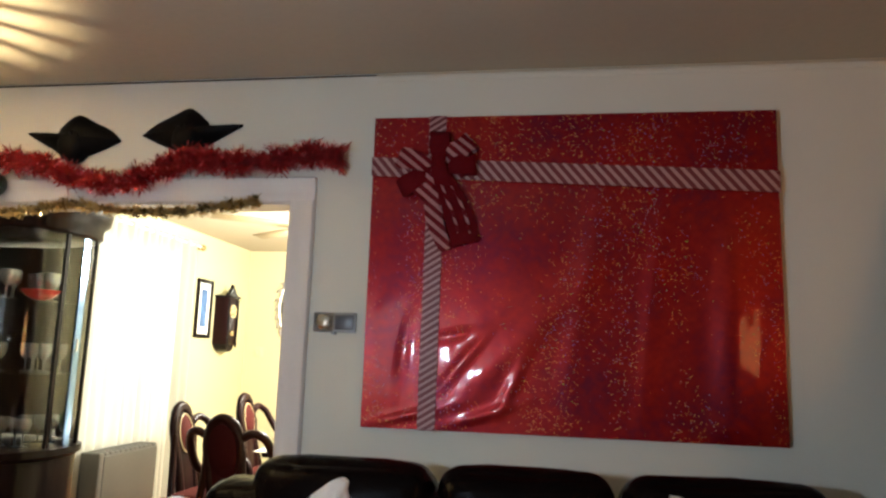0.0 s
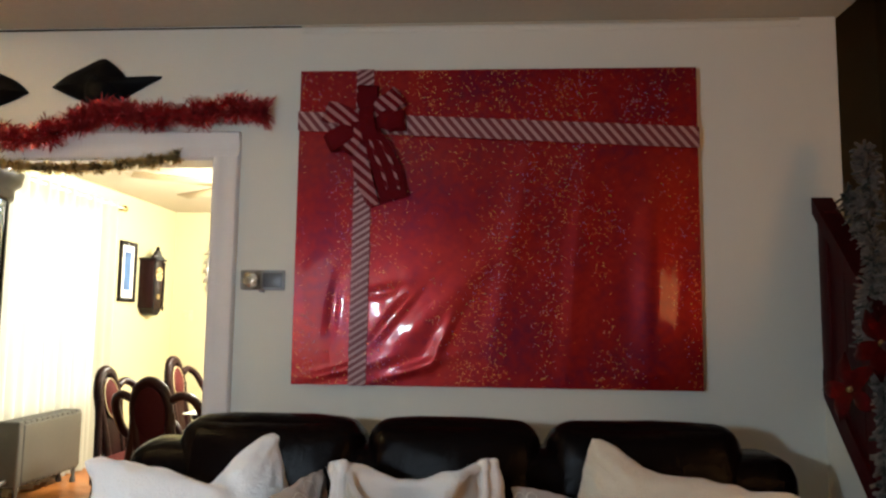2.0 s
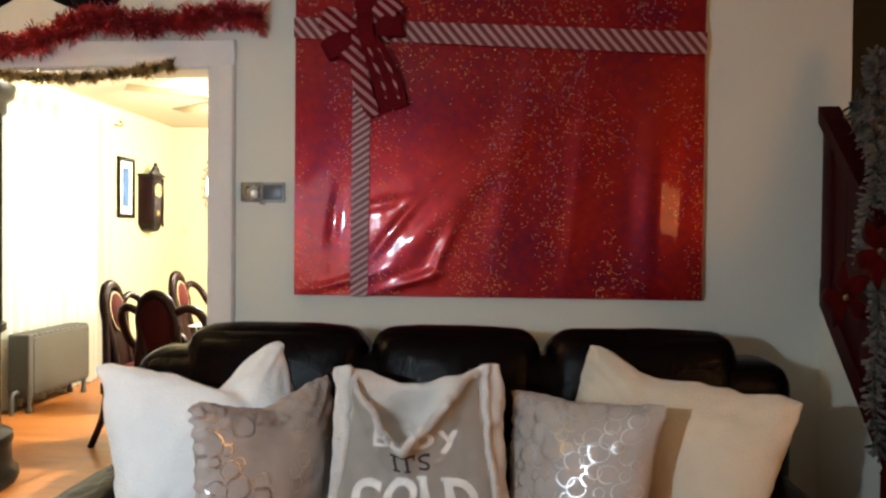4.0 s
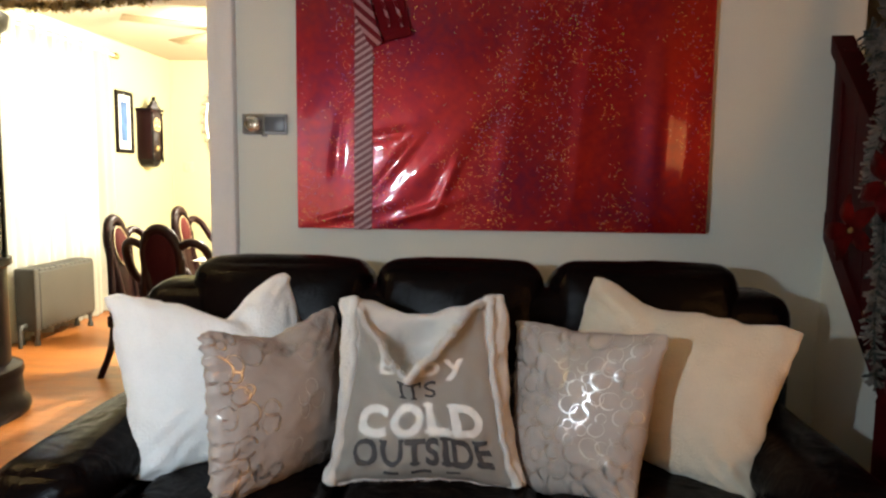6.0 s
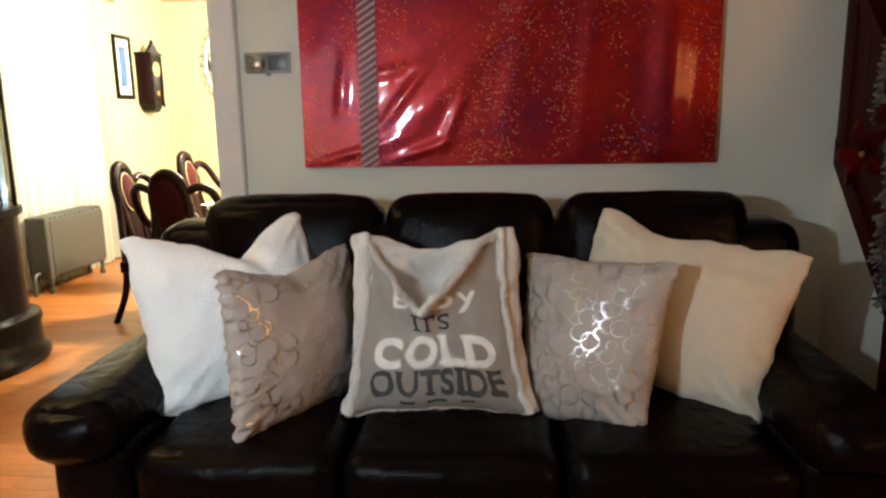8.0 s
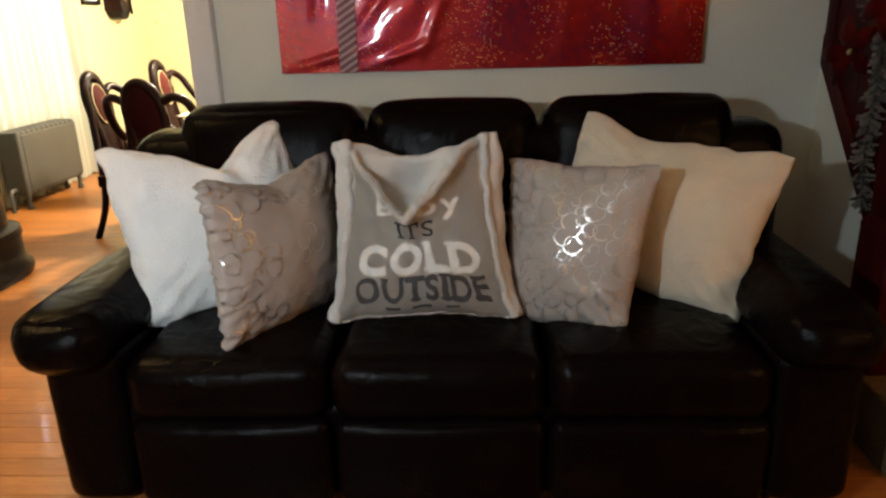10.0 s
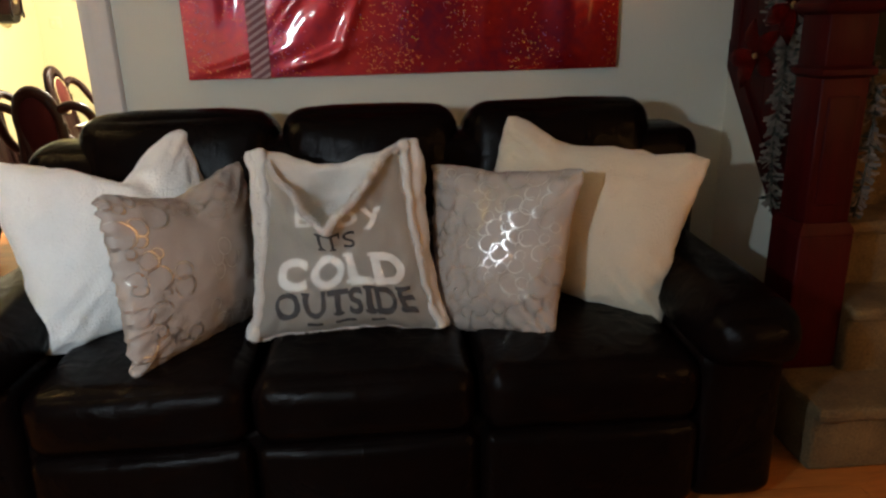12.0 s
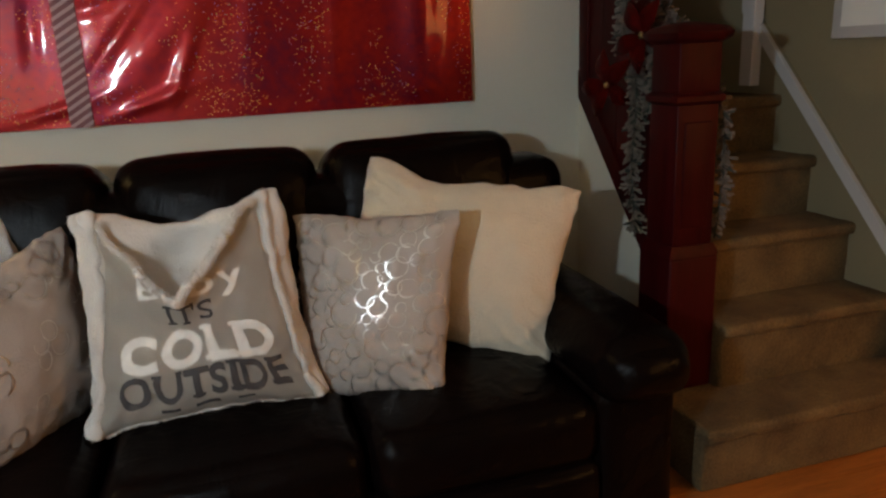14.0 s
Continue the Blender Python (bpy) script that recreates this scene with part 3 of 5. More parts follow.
def pillow_mesh(s, n=56):
    bm = bmesh.new()
    grid = {}
    for side in (1, -1):
        for i in range(n + 1):
            for j in range(n + 1):
                if side == -1 and (i in (0, n) or j in (0, n)):
                    grid[side, i, j] = grid[1, i, j]
                    continue
                u, v = math.sin((i / n - 0.5) * math.pi), math.sin((j / n - 0.5) * math.pi)
                grid[side, i, j] = bm.verts.new(cushion_point(u, v, s, side))
    for side in (1, -1):
        for i in range(n):
            for j in range(n):
                bm.faces.new((grid[side, i, j], grid[side, i + 1, j], grid[side, i + 1, j + 1], grid[side, i, j + 1]))
    return bm


def stand(x, y, z, yaw, lean, roll=0):
    """A pose for a pillow by its middle: turned, leant back and rolled."""
    return Matrix.Translation((x, y, z)) @ Matrix.Rotation(radians(yaw), 4, "Z") @ Matrix.Rotation(radians(-lean), 4, "X") @ Matrix.Rotation(radians(roll), 4, "Y")


S1 = dict(ear=0.015, w=0.605, h=0.562, t=0.14, pinch=0.075, seed=1.0, rough=0.005, sink=(0.12, 0.115, 0.5, 0.045), creases=((-1, -1, 0.008), (1, 1, 0.005)), full=0.40)
S5 = dict(ear=0.03, w=0.655, h=0.518, t=0.125, pinch=0.085, seed=5.0, rough=0.005, sink=(-0.35, 0.035, 0.4, 0.012), creases=((1, -1, 0.010), (-1, 1, 0.007), (1, 1, 0.003)), full=0.42)
S2 = dict(ear=0.035, w=0.522, h=0.478, t=0.085, pinch=0.06, seed=9.0, rough=0.003, sink=(-0.1, 0.04, 0.7, 0.008), gather=0.0018, creases=((1, 1, 0.006), (-1, -1, 0.004)), full=0.52)
S4 = dict(ear=0.03, w=0.41, h=0.489, t=0.085, pinch=0.045, taper=-0.12, seed=14.0, rough=0.003, sink=(-0.2, 0.01, 0.6, 0.0), gather=0.0011, creases=((1, -1, 0.006), (-1, 1, 0.005)), full=0.50)
S3 = dict(w=0.545, h=0.55, t=0.115, pinch=0.10, ear=0.02, taper=0.06, seed=21.0, rough=0.005, sink=(0.0, 0.03, 0.6, 0.0), dent=0.14, creases=((-1, -1, 0.005), (1, -1, 0.005)))
P1 = thing("pillow", "plump cream plush square throw pillow leaning on the sofa", "pillow", stand(0.179, -0.702, 0.708, 39.3, 20.1, -2.8), "pillows on the sofa")
part("cover", pillow_mesh(S1), M_FUR, P1)
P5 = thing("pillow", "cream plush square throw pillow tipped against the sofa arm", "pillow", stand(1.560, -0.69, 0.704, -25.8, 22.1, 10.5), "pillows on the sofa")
part("cover", pillow_mesh(S5), M_CREAMDIM, P5)
P2 = thing("pillow", "taupe satin throw pillow printed with silver rings", "pillow", stand(0.430, -0.893, 0.678, 60.6, 6, 1.5), "pillows on the sofa")
part("cover", pillow_mesh(S2), M_TAUPE, P2)
P4 = thing("pillow", "taupe satin throw pillow printed with silver rings", "pillow", stand(1.278, -0.87, 0.662, -27.8, 16.5, -0.7), "pillows on the sofa")
part("cover", pillow_mesh(S4), M_TAUPE, P4)
P3 = thing("pillow", "grey linen throw pillow with cream plush edging and printed words", "pillow", stand(0.837, -0.839, 0.705, -3.1, 15.5, -2.7), "pillows on the sofa")
part("cover", pillow_mesh(S3), M_PLUSH, P3, "cream plush back and edges")

# ---- wrapped picture ----
wrap = thing("wrapped_picture", "large wall picture wrapped in red holographic foil paper", "wrapped picture", pose(1.055, -0.002, 1.745))
PW, PH = 1.602, 1.276


def foil_sheet():
    bm = bmesh.new()
    nx, nz = 180, 120
    verts = {}
    for i in range(nx + 1):
        for j in range(nz + 1):
            x, z = (i / nx - 0.5) * PW, (j / nz - 0.5) * PH
            e = min(1, min(i, nx - i, j, nz - j) / 5)
            y = -0.038 + 0.005 * e * noise.noise(Vector((x * 2.2, 0.3, z * 1.1))) + 0.0007 * e * noise.noise(Vector((x * 14, 4.0, z * 9))) + 0.00035 * e * noise.noise(Vector((x * 38, 7.0, z * 11)))
            # creases that fan out from the lower ribbon
            for (cx, cz, a, ln, wd, dp) in ((-0.64, -0.34, 84, 0.10, 0.022, 0.0040), (-0.39, -0.36, 50, 0.16, 0.024, 0.0065), (-0.44, -0.27, 12, 0.09, 0.020, 0.0040), (-0.21, -0.47, 66, 0.13, 0.024, 0.0060), (-0.1, -0.2, 45, 0.6, 0.06, 0.0070), (-0.66, -0.60, 16, 0.2, 0.018, 0.0070), (-0.36, -0.59, 20, 0.18, 0.020, 0.0070), (0.615, -0.22, 88, 0.42, 0.072, 0.018), (0.1, 0.1, 80, 0.5, 0.05, 0.006), (0.33, -0.1, 84, 0.5, 0.04, 0.005)):
                c, s = math.cos(radians(a)), math.sin(radians(a))
                dx, dz = x - cx, z - cz
                along, off = dx * c + dz * s, -dx * s + dz * c
                y -= dp * e * math.exp(-(along / ln) ** 2 - (off / wd) ** 2)
            verts[i, j] = bm.verts.new((x, y, z))
    for i in range(nx):
        for j in range(nz):
            bm.faces.new((verts[i, j], verts[i + 1, j], verts[i + 1, j + 1], verts[i, j + 1]))
    rim = [verts[i, 0] for i in range(nx)] + [verts[nx, j] for j in range(nz)] + [verts[nx - i, nz] for i in range(nx)] + [verts[0, nz - j] for j in range(nz)]
    back = [bm.verts.new((v.co.x, 0, v.co.z)) for v in rim]
    for k in range(len(rim)):
        bm.faces.new((rim[k], rim[(k + 1) % len(rim)], back[(k + 1) % len(rim)], back[k]))
    bm.faces.new(back)
    return bm


part("wrapping_paper", foil_sheet(), M_FOIL, wrap)
rib = bmesh.new()
prism(rib, [(-PW / 2 - 0.002, 0.384), (PW / 2 + 0.002, 0.306), (PW / 2 + 0.002, 0.390), (-PW / 2 - 0.002, 0.464)], "y", -0.0535, -0.0495)
part("ribbon", rib, M_RIB_H, wrap, "red and white diagonal striped ribbon")
part("ribbon", prism(bmesh.new(), [(-0.572, -0.640), (-0.502, -0.640), (-0.494, 0.640), (-0.564, 0.640)], "y", -0.0475, -0.0445), M_RIB_V, wrap, "red and white diagonal striped ribbon")

# bow of wired ribbon: loops, tails and a knot


def ribbon_strip(keys, widths, n=26, thick=0.0015):
    """A ribbon that runs along keys and keeps its width across the picture's plane."""
    bm = bmesh.new()
    pts = curve_pts(keys, n)
    rows = []
    for i, p in enumerate(pts):
        t = (pts[min(i + 1, n - 1)] - pts[max(i - 1, 0)]).normalized()
        f = i / (n - 1) * (len(widths) - 1)
        k = min(int(f), len(widths) - 2)
        w = widths[k] + (widths[k + 1] - widths[k]) * (f - k)
        side = t.cross(Vector((0, 1, 0)))
        if side.length < 0.05:
            side = Vector((0, 0, 1))
        side = (side.normalized() + Vector((0, 0.25 * math.sin(i), 0))).normalized()
        out = t.cross(side).normalized() * thick
        rows.append([bm.verts.new(p + side * w * a + out * b) for a, b in ((-0.5, -1), (0.5, -1), (0.5, 1), (-0.5, 1))])
    for a, b in zip(rows, rows[1:]):
        for k in range(4):
            bm.faces.new((a[k], a[(k + 1) % 4], b[(k + 1) % 4], b[k]))
    bm.faces.new(rows[0][::-1])
    bm.faces.new(rows[-1])
    return bm


bow = part("bow", lathe(bmesh.new(), [(0.012, -0.03), (0.032, -0.02), (0.036, 0.0), (0.032, 0.02), (0.012, 0.03)], 16, Matrix.Translation((-0.512, -0.085, 0.405))), M_BOWDARK, wrap, "dark red velvet bow with striped lining")
KX, KZ = -0.512, 0.405
for dx, dz, w, mat in ((-0.15, 0.045, 0.075, M_BOW), (-0.14, -0.075, 0.07, M_BOWDARK), (0.115, 0.10, 0.075, M_BOW), (0.13, 0.01, 0.07, M_BOWDARK), (0.0, 0.135, 0.075, M_BOWDARK), (-0.075, -0.10, 0.06, M_BOW)):
    dx, dz, w = dx * 1.1, dz * 1.1, w * 1.12
    mid = Vector((dx * 0.55, -0.04, dz * 0.55))
    end = Vector((dx, -0.035, dz))
    keys = [(KX, -0.075, KZ), (KX + mid.x, -0.10, KZ + mid.z), (KX + end.x, -0.085, KZ + end.z), (KX + end.x * 0.98, -0.06, KZ + end.z * 0.98), (KX + mid.x * 0.9, -0.055, KZ + mid.z * 0.9), (KX, -0.065, KZ)]
    part("loop", ribbon_strip(keys, [0.025, w, w, w, w, 0.025]), mat, bow)
part("tail", ribbon_strip([(KX - 0.005, -0.075, KZ), (KX - 0.025, -0.085, KZ - 0.10), (KX - 0.012, -0.072, KZ - 0.22), (KX + 0.035, -0.066, KZ - 0.335)], [0.03, 0.062, 0.072, 0.05]), M_BOW, bow)
part("tail", ribbon_strip([(KX + 0.005, -0.078, KZ), (KX + 0.05, -0.098, KZ - 0.11), (KX + 0.085, -0.086, KZ - 0.20), (KX + 0.115, -0.074, KZ - 0.31)], [0.035, 0.10, 0.115, 0.11]), M_BOWDARK, bow)
for off in (-0.018, 0.03):
    part("tail_edging", ribbon_strip([(KX + 0.015 + off * 0.5, -0.088, KZ - 0.05), (KX + 0.055 + off, -0.108, KZ - 0.13), (KX + 0.085 + off, -0.098, KZ - 0.20), (KX + 0.105 + off, -0.088, KZ - 0.27)], [0.008, 0.011, 0.011, 0.009]), M_BOW, bow)
part("knot_band", ribbon_strip([(KX + 0.005, -0.085, KZ + 0.085), (KX, -0.112, KZ + 0.03), (KX + 0.008, -0.112, KZ - 0.03), (KX + 0.02, -0.09, KZ - 0.08)], [0.055, 0.06, 0.062, 0.06]), M_BOWDARK, bow)

# ---- things on the north wall ----


def wall_cap(x, z, flip, label):
    """A black mortarboard cap hung on the wall, its board towards the room."""
    ob = thing("graduation_cap", label, "cap", Matrix.Translation((x, -0.002, z)) @ Matrix.Diagonal((flip * 1.06, 1, 1.13, 1)), "caps over the doorway")
    edge = [(-0.215, -0.01), (-0.16, 0.035), (-0.09, 0.065), (-0.02, 0.098), (0.02, 0.09), (0.075, 0.045), (0.10, 0.022), (0.235, 0.03), (0.16, -0.015), (0.10, -0.045), (0.05, -0.08), (-0.01, -0.085), (-0.07, -0.07), (-0.15, -0.04)]
    edge = [(p.x, p.z) for p in curve_pts([(a, 0, c) for a, c in edge + edge[:1]], 57)[:-1]]
    b = bmesh.new()
    rings = []
    for s, y in ((1.0, 0.0), (1.0, -0.012), (0.93, -0.02), (0.6, -0.045), (0.25, -0.055)):
        rings.append([b.verts.new((px * s, y + 0.01 * noise.noise(Vector((px * 9, y, pz * 9))), pz * s)) for px, pz in edge])
    for a, c in zip(rings, rings[1:]):
        for k in range(len(edge)):
            b.faces.new((a[k], a[(k + 1) % len(edge)], c[(k + 1) % len(edge)], c[k]))
    b.faces.new(rings[-1])
    b.faces.new(rings[0][::-1])
    part("board", b, M_BLACK, ob)
    part("skull_cap", lathe(bmesh.new(), [(0.075, 0.0), (0.07, 0.03), (0.055, 0.055), (0.02, 0.065)], 18, Matrix.Translation((0.0, 0.0, -0.03)) @ Matrix.Rotation(radians(90), 4, "X")), M_BLACK, ob)
    part("button", lathe(bmesh.new(), [(0.008, 0), (0.009, 0.004), (0.004, 0.009)], 10, Matrix.Translation((-0.01, -0.062, 0.012)) @ Matrix.Rotation(radians(90), 4, "X")), M_BLACK, ob)
    return ob


wall_cap(-0.605, 2.345, 1, "black cloth graduation cap hung on the wall")
wall_cap(-1.165, 2.325, -1, "black cloth graduation cap hung on the wall")


def tinsel(bm, keys, count, radius, seed, width=0.004):
    """Thin shining strips that stand out round a wire, in swirls."""
    rng = random.Random(seed)
    pts = curve_pts(keys, 240)
    for k in range(count):
        s = rng.random() * 238
        i = int(s)
        p = pts[i].lerp(pts[i + 1], s - i)
        t = (pts[i + 1] - pts[i]).normalized()
        side = t.orthogonal().normalized()
        up = t.cross(side)
        a = rng.random() * 6.283
        d = side * math.cos(a) + up * math.sin(a)
        ln = radius * (0.5 + 0.5 * rng.random()) * (0.8 + 0.35 * math.sin(s * 0.55) * math.sin(s * 0.23 + seed))
        bend = t * ln * rng.uniform(-0.7, 0.7)
        w = (t * rng.uniform(-1, 1) + d.cross(t) * rng.uniform(-1, 1)).normalized() * width * 0.5
        a0, a1, a2 = p, p + d * ln * 0.55 + bend * 0.3, p + d * ln + bend
        if a2.y > -0.004 and seed < 3:
            a2.y = -0.004
            a1.y = min(a1.y, -0.006)
        v = [bm.verts.new(q) for q in (a0 - w, a0 + w, a1 + w, a1 - w, a2 + w * 0.6, a2 - w * 0.6)]
        bm.faces.new((v[0], v[1], v[2], v[3]))
        bm.faces.new((v[3], v[2], v[4], v[5]))
    return bm


red = thing("tinsel_garland", "fluffy shiny red tinsel garland draped over the doorway", "garland")
RED = [(0.12, -0.055, 2.205), (-0.01, -0.06, 2.222), (-0.164, -0.06, 2.20), (-0.374, -0.06, 2.188), (-0.508, -0.06, 2.21), (-0.61, -0.06, 2.205), (-0.72, -0.06, 2.15), (-0.906, -0.06, 2.105), (-1.1, -0.06, 2.13), (-1.25, -0.06, 2.18), (-1.4, -0.06, 2.208), (-1.7, -0.06, 2.21)]
part("wire", tube(bmesh.new(), curve_pts(RED, 120), 0.004, 6), M_TINSEL, red)
part("tinsel_fringe", tinsel(bmesh.new(), RED, 12000, 0.076, 1, 0.0052), M_TINSEL, red)["kind"] = "stuff"
gold = thing("tinsel_garland", "thin gold and green tinsel garland under the doorway head", "garland")
GOLD = [(-0.25, -0.03, 2.028), (-0.45, -0.035, 1.995), (-0.674, -0.035, 1.978), (-0.9, -0.035, 1.985), (-1.148, -0.035, 2.013), (-1.35, -0.035, 1.985), (-1.7, -0.03, 1.96)]
part("wire", tube(bmesh.new(), curve_pts(GOLD, 80), 0.003, 6), M_GOLD, gold)
part("tinsel_fringe", tinsel(bmesh.new(), GOLD, 5000, 0.04, 2, 0.004), M_GOLD, gold)["kind"] = "stuff"
bauble = thing("bauble", "dark green glass bauble hanging from the garland", "ornament", pose(-1.51, -0.075, 2.10))
part("ball", lathe(bmesh.new(), [(0.06 * math.sin(math.pi * k / 14) + 0.0005, -0.06 * math.cos(math.pi * k / 14)) for k in range(15)], 24), material("green_glass_ball", (0.03, 0.05, 0.035), 0.1, metal=0.6), bauble)
part("hanger", lathe(bmesh.new(), [(0.012, 0.055), (0.012, 0.07), (0.003, 0.075), (0.002, 0.10)], 12), M_GOLD, bauble)

# thermostat with a clear cover
stat = thing("thermostat", "grey wall thermostat under a clear plastic cover", "thermostat", pose(0.118, 0.0, 1.518))
part("base_plate", boxed((-0.088, -0.012, -0.041), (0.088, 0.0, 0.041), 0.004), M_GREY, stat)
part("dial", lathe(bmesh.new(), [(0.031, 0.0), (0.031, 0.016), (0.027, 0.022), (0.012, 0.024)], 28, Matrix.Translation((-0.047, -0.012, 0.0)) @ Matrix.Rotation(radians(90), 4, "X")), M_CHROME, stat)
part("display", boxed((0.0, -0.02, -0.03), (0.08, -0.012, 0.03), 0.003), material("dark_grey_plastic", (0.09, 0.09, 0.10), 0.35), stat)
part("cover_left", boxed((-0.084, -0.042, -0.038), (-0.004, -0.0365, 0.038), 0.003), M_CLEAR, stat)
part("latch", boxed((-0.008, -0.036, -0.05), (0.006, -0.0, -0.038), 0.002), M_GREY, stat)
for x in (-0.06, -0.02):
    part("screw", lathe(bmesh.new(), [(0.005, 0.0), (0.005, 0.003), (0.003, 0.004)], 10, Matrix.Translation((x, -0.043, 0.022 if x < -0.04 else -0.02)) @ Matrix.Rotation(radians(90), 4, "X")), M_CHROME, stat)

# ---- balustrade, newel post and flocked garland ----
bal = tagged(new("balustrade"), "dark red stained wooden stair balustrade", "balustrade", kind="structure")
SL = 1.07


def rail_prism(z0, z1, y0, y1, x0, x1):
    return prism(bmesh.new(), [(y0, z0 + SL * y0), (y1, z0 + SL * y1), (y1, z1 + SL * y1), (y0, z1 + SL * y0)], "x", x0, x1)


part("bottom_rail", rail_prism(1.095, 1.20, -0.003, -0.69, 2.312, 2.36), M_REDWOOD, bal, smooth=False)
part("hand_rail", rail_prism(1.80, 1.865, -0.003, -0.69, 2.296, 2.376), M_REDWOOD, bal, smooth=False)
part("end_post", boxed((2.314, -0.07, 1.12), (2.358, -0.003, 1.80), 0.004), M_REDWOOD, bal)
for k in range(6):
    y = -0.12 - 0.104 * k
    part("panel_board", prism(bmesh.new(), [(y - 0.05, 1.18 + SL * (y - 0.05)), (y + 0.05, 1.18 + SL * (y + 0.05)), (y + 0.05, 1.82 + SL * (y + 0.05)), (y - 0.05, 1.82 + SL * (y - 0.05))], "x", 2.325, 2.348), M_REDWOOD, bal, smooth=False)
newel = thing("newel_post", "square dark red wooden newel post on the bottom step", "newel post", pose(2.272, -0.755, 0.213))
part("base_block", boxed((-0.085, -0.085, 0.0), (0.085, 0.085, 0.44), 0.008), M_REDWOOD, newel)
part("base_moulding", lathe(bmesh.new(), [(0.088, 0.44), (0.085, 0.455), (0.075, 0.475)], 32, square=14), M_REDWOOD, newel)
part("shaft", boxed((-0.07, -0.07, 0.47), (0.07, 0.07, 0.905), 0.006), M_REDWOOD, newel)
for s in (-1, 1):
    part("shaft_panel", boxed((-0.045, s * 0.0715 - 0.004, 0.53), (0.045, s * 0.0715 + 0.004, 0.845), 0.003), M_REDWOOD, newel)
part("collar", lathe(bmesh.new(), [(0.072, 0.895), (0.085, 0.905), (0.085, 0.92), (0.072, 0.93)], 32, square=14), M_REDWOOD, newel)
part("head_block", boxed((-0.07, -0.07, 0.925), (0.07, 0.07, 1.072), 0.005), M_REDWOOD, newel)
part("cap", lathe(bmesh.new(), [(0.072, 1.067), (0.092, 1.082), (0.095, 1.097), (0.08, 1.112), (0.02, 1.127)], 32, square=14), M_REDWOOD, newel)


def sprig_strand(bm_green, bm_snow, keys, count, length, seed):
    """Needles that point outwards and along a stem; most of them flocked white."""
    rng = random.Random(seed)
    pts = curve_pts(keys, 60)
    for k in range(count):
        s = rng.random() * 58
        i = int(s)
        p = pts[i].lerp(pts[i + 1], s - i)
        t = (pts[i + 1] - pts[i]).normalized()
        side = t.orthogonal().normalized()
        a = rng.random() * 6.283
        d = (side * math.cos(a) + t.cross(side) * math.sin(a)) * rng.uniform(0.5, 1) + t * rng.uniform(-0.2, 0.9)
        q = p + d.normalized() * length * rng.uniform(0.4, 0.95)
        w = d.cross(t).normalized() * rng.uniform(0.003, 0.0065)
        bm = bm_green if rng.random() < 0.18 else bm_snow
        v = [bm.verts.new(c) for c in (p - w * 0.6, p + w * 0.6, q + w, q - w)]
        bm.faces.new(v)
        up = d.normalized().cross(w.normalized()) * w.length
        v = [bm.verts.new(c) for c in (p - up * 0.6, p + up * 0.6, q + up, q - up)]
        bm.faces.new(v)


pine = thing("pine_garland", "snow-flocked artificial pine garland draped over the stair rail", "garland")
g_bm, s_bm, stem = bmesh.new(), bmesh.new(), bmesh.new()
STRANDS = (([(2.37, -0.20, 1.83), (2.36, -0.28, 1.74), (2.34, -0.35, 1.58), (2.295, -0.38, 1.42), (2.29, -0.37, 1.27)], 620, 0.06, 3),
           ([(2.37, -0.12, 1.86), (2.36, -0.30, 1.62), (2.35, -0.46, 1.45), (2.34, -0.64, 1.27)], 650, 0.06, 4),
           ([(2.285, -0.46, 1.22), (2.275, -0.49, 1.08), (2.275, -0.47, 0.88), (2.28, -0.50, 0.66)], 420, 0.05, 5),
           ([(2.285, -0.56, 1.33), (2.27, -0.60, 1.22), (2.275, -0.57, 1.08)], 500, 0.04, 6),
           ([(2.36, -0.72, 1.20), (2.40, -0.76, 1.08), (2.405, -0.78, 0.9), (2.40, -0.76, 0.68)], 280, 0.046, 7),
           ([(2.40, -0.20, 2.0), (2.38, -0.26, 1.92), (2.37, -0.30, 1.78)], 500, 0.06, 8))
for keys, count, length, seed in STRANDS:
    sprig_strand(g_bm, s_bm, keys, count, length, seed)
    tube(stem, curve_pts(keys, 20), 0.004, 6)
part("stem", stem, M_PINE, pine)
part("green_needles", g_bm, M_PINE, pine, smooth=False)["kind"] = "stuff"
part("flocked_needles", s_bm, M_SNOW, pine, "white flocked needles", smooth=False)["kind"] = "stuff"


def petal_bow(x, y, z, size, turn, label):
    ob = thing("poinsettia", label, "ornament", pose(x, y, z, 0, turn, -70), "red flowers on the stair garland")
    for k in range(5):
        a = k * 72 + 14 * (k % 2)
        b = bmesh.new()
        n = 8
        rows = []
        for i in range(n + 1):
            f = i / n
            w = size * 0.24 * math.sin(math.pi * min(f * 0.95 + 0.04, 1)) + 0.001
            rows.append([b.verts.new((f * size, -0.02 - 0.025 * math.sin(f * 3) + 0.006 * abs(c), c * w)) for c in (-1, -0.5, 0, 0.5, 1)])
        for r0, r1 in zip(rows, rows[1:]):
            for j in range(4):
                b.faces.new((r0[j], r0[j + 1], r1[j + 1], r1[j]))
        bmesh.ops.solidify(b, geom=b.faces[:], thickness=0.0015)
        part("petal", b, M_REDSHINE, ob, m=Matrix.Rotation(radians(a), 4, "Y"))
    part("centre", lathe(bmesh.new(), [(0.004, -0.012), (0.011, 0.0), (0.004, 0.012)], 10, Matrix.Translation((0, -0.03, 0))), M_GOLD, ob)
    return ob


petal_bow(2.27, -0.335, 1.15, 0.125, 30, "red glitter flower with gold centre on the stair garland")
petal_bow(2.255, -0.57, 1.31, 0.12, 10, "red glitter flower with gold centre on the stair garland")

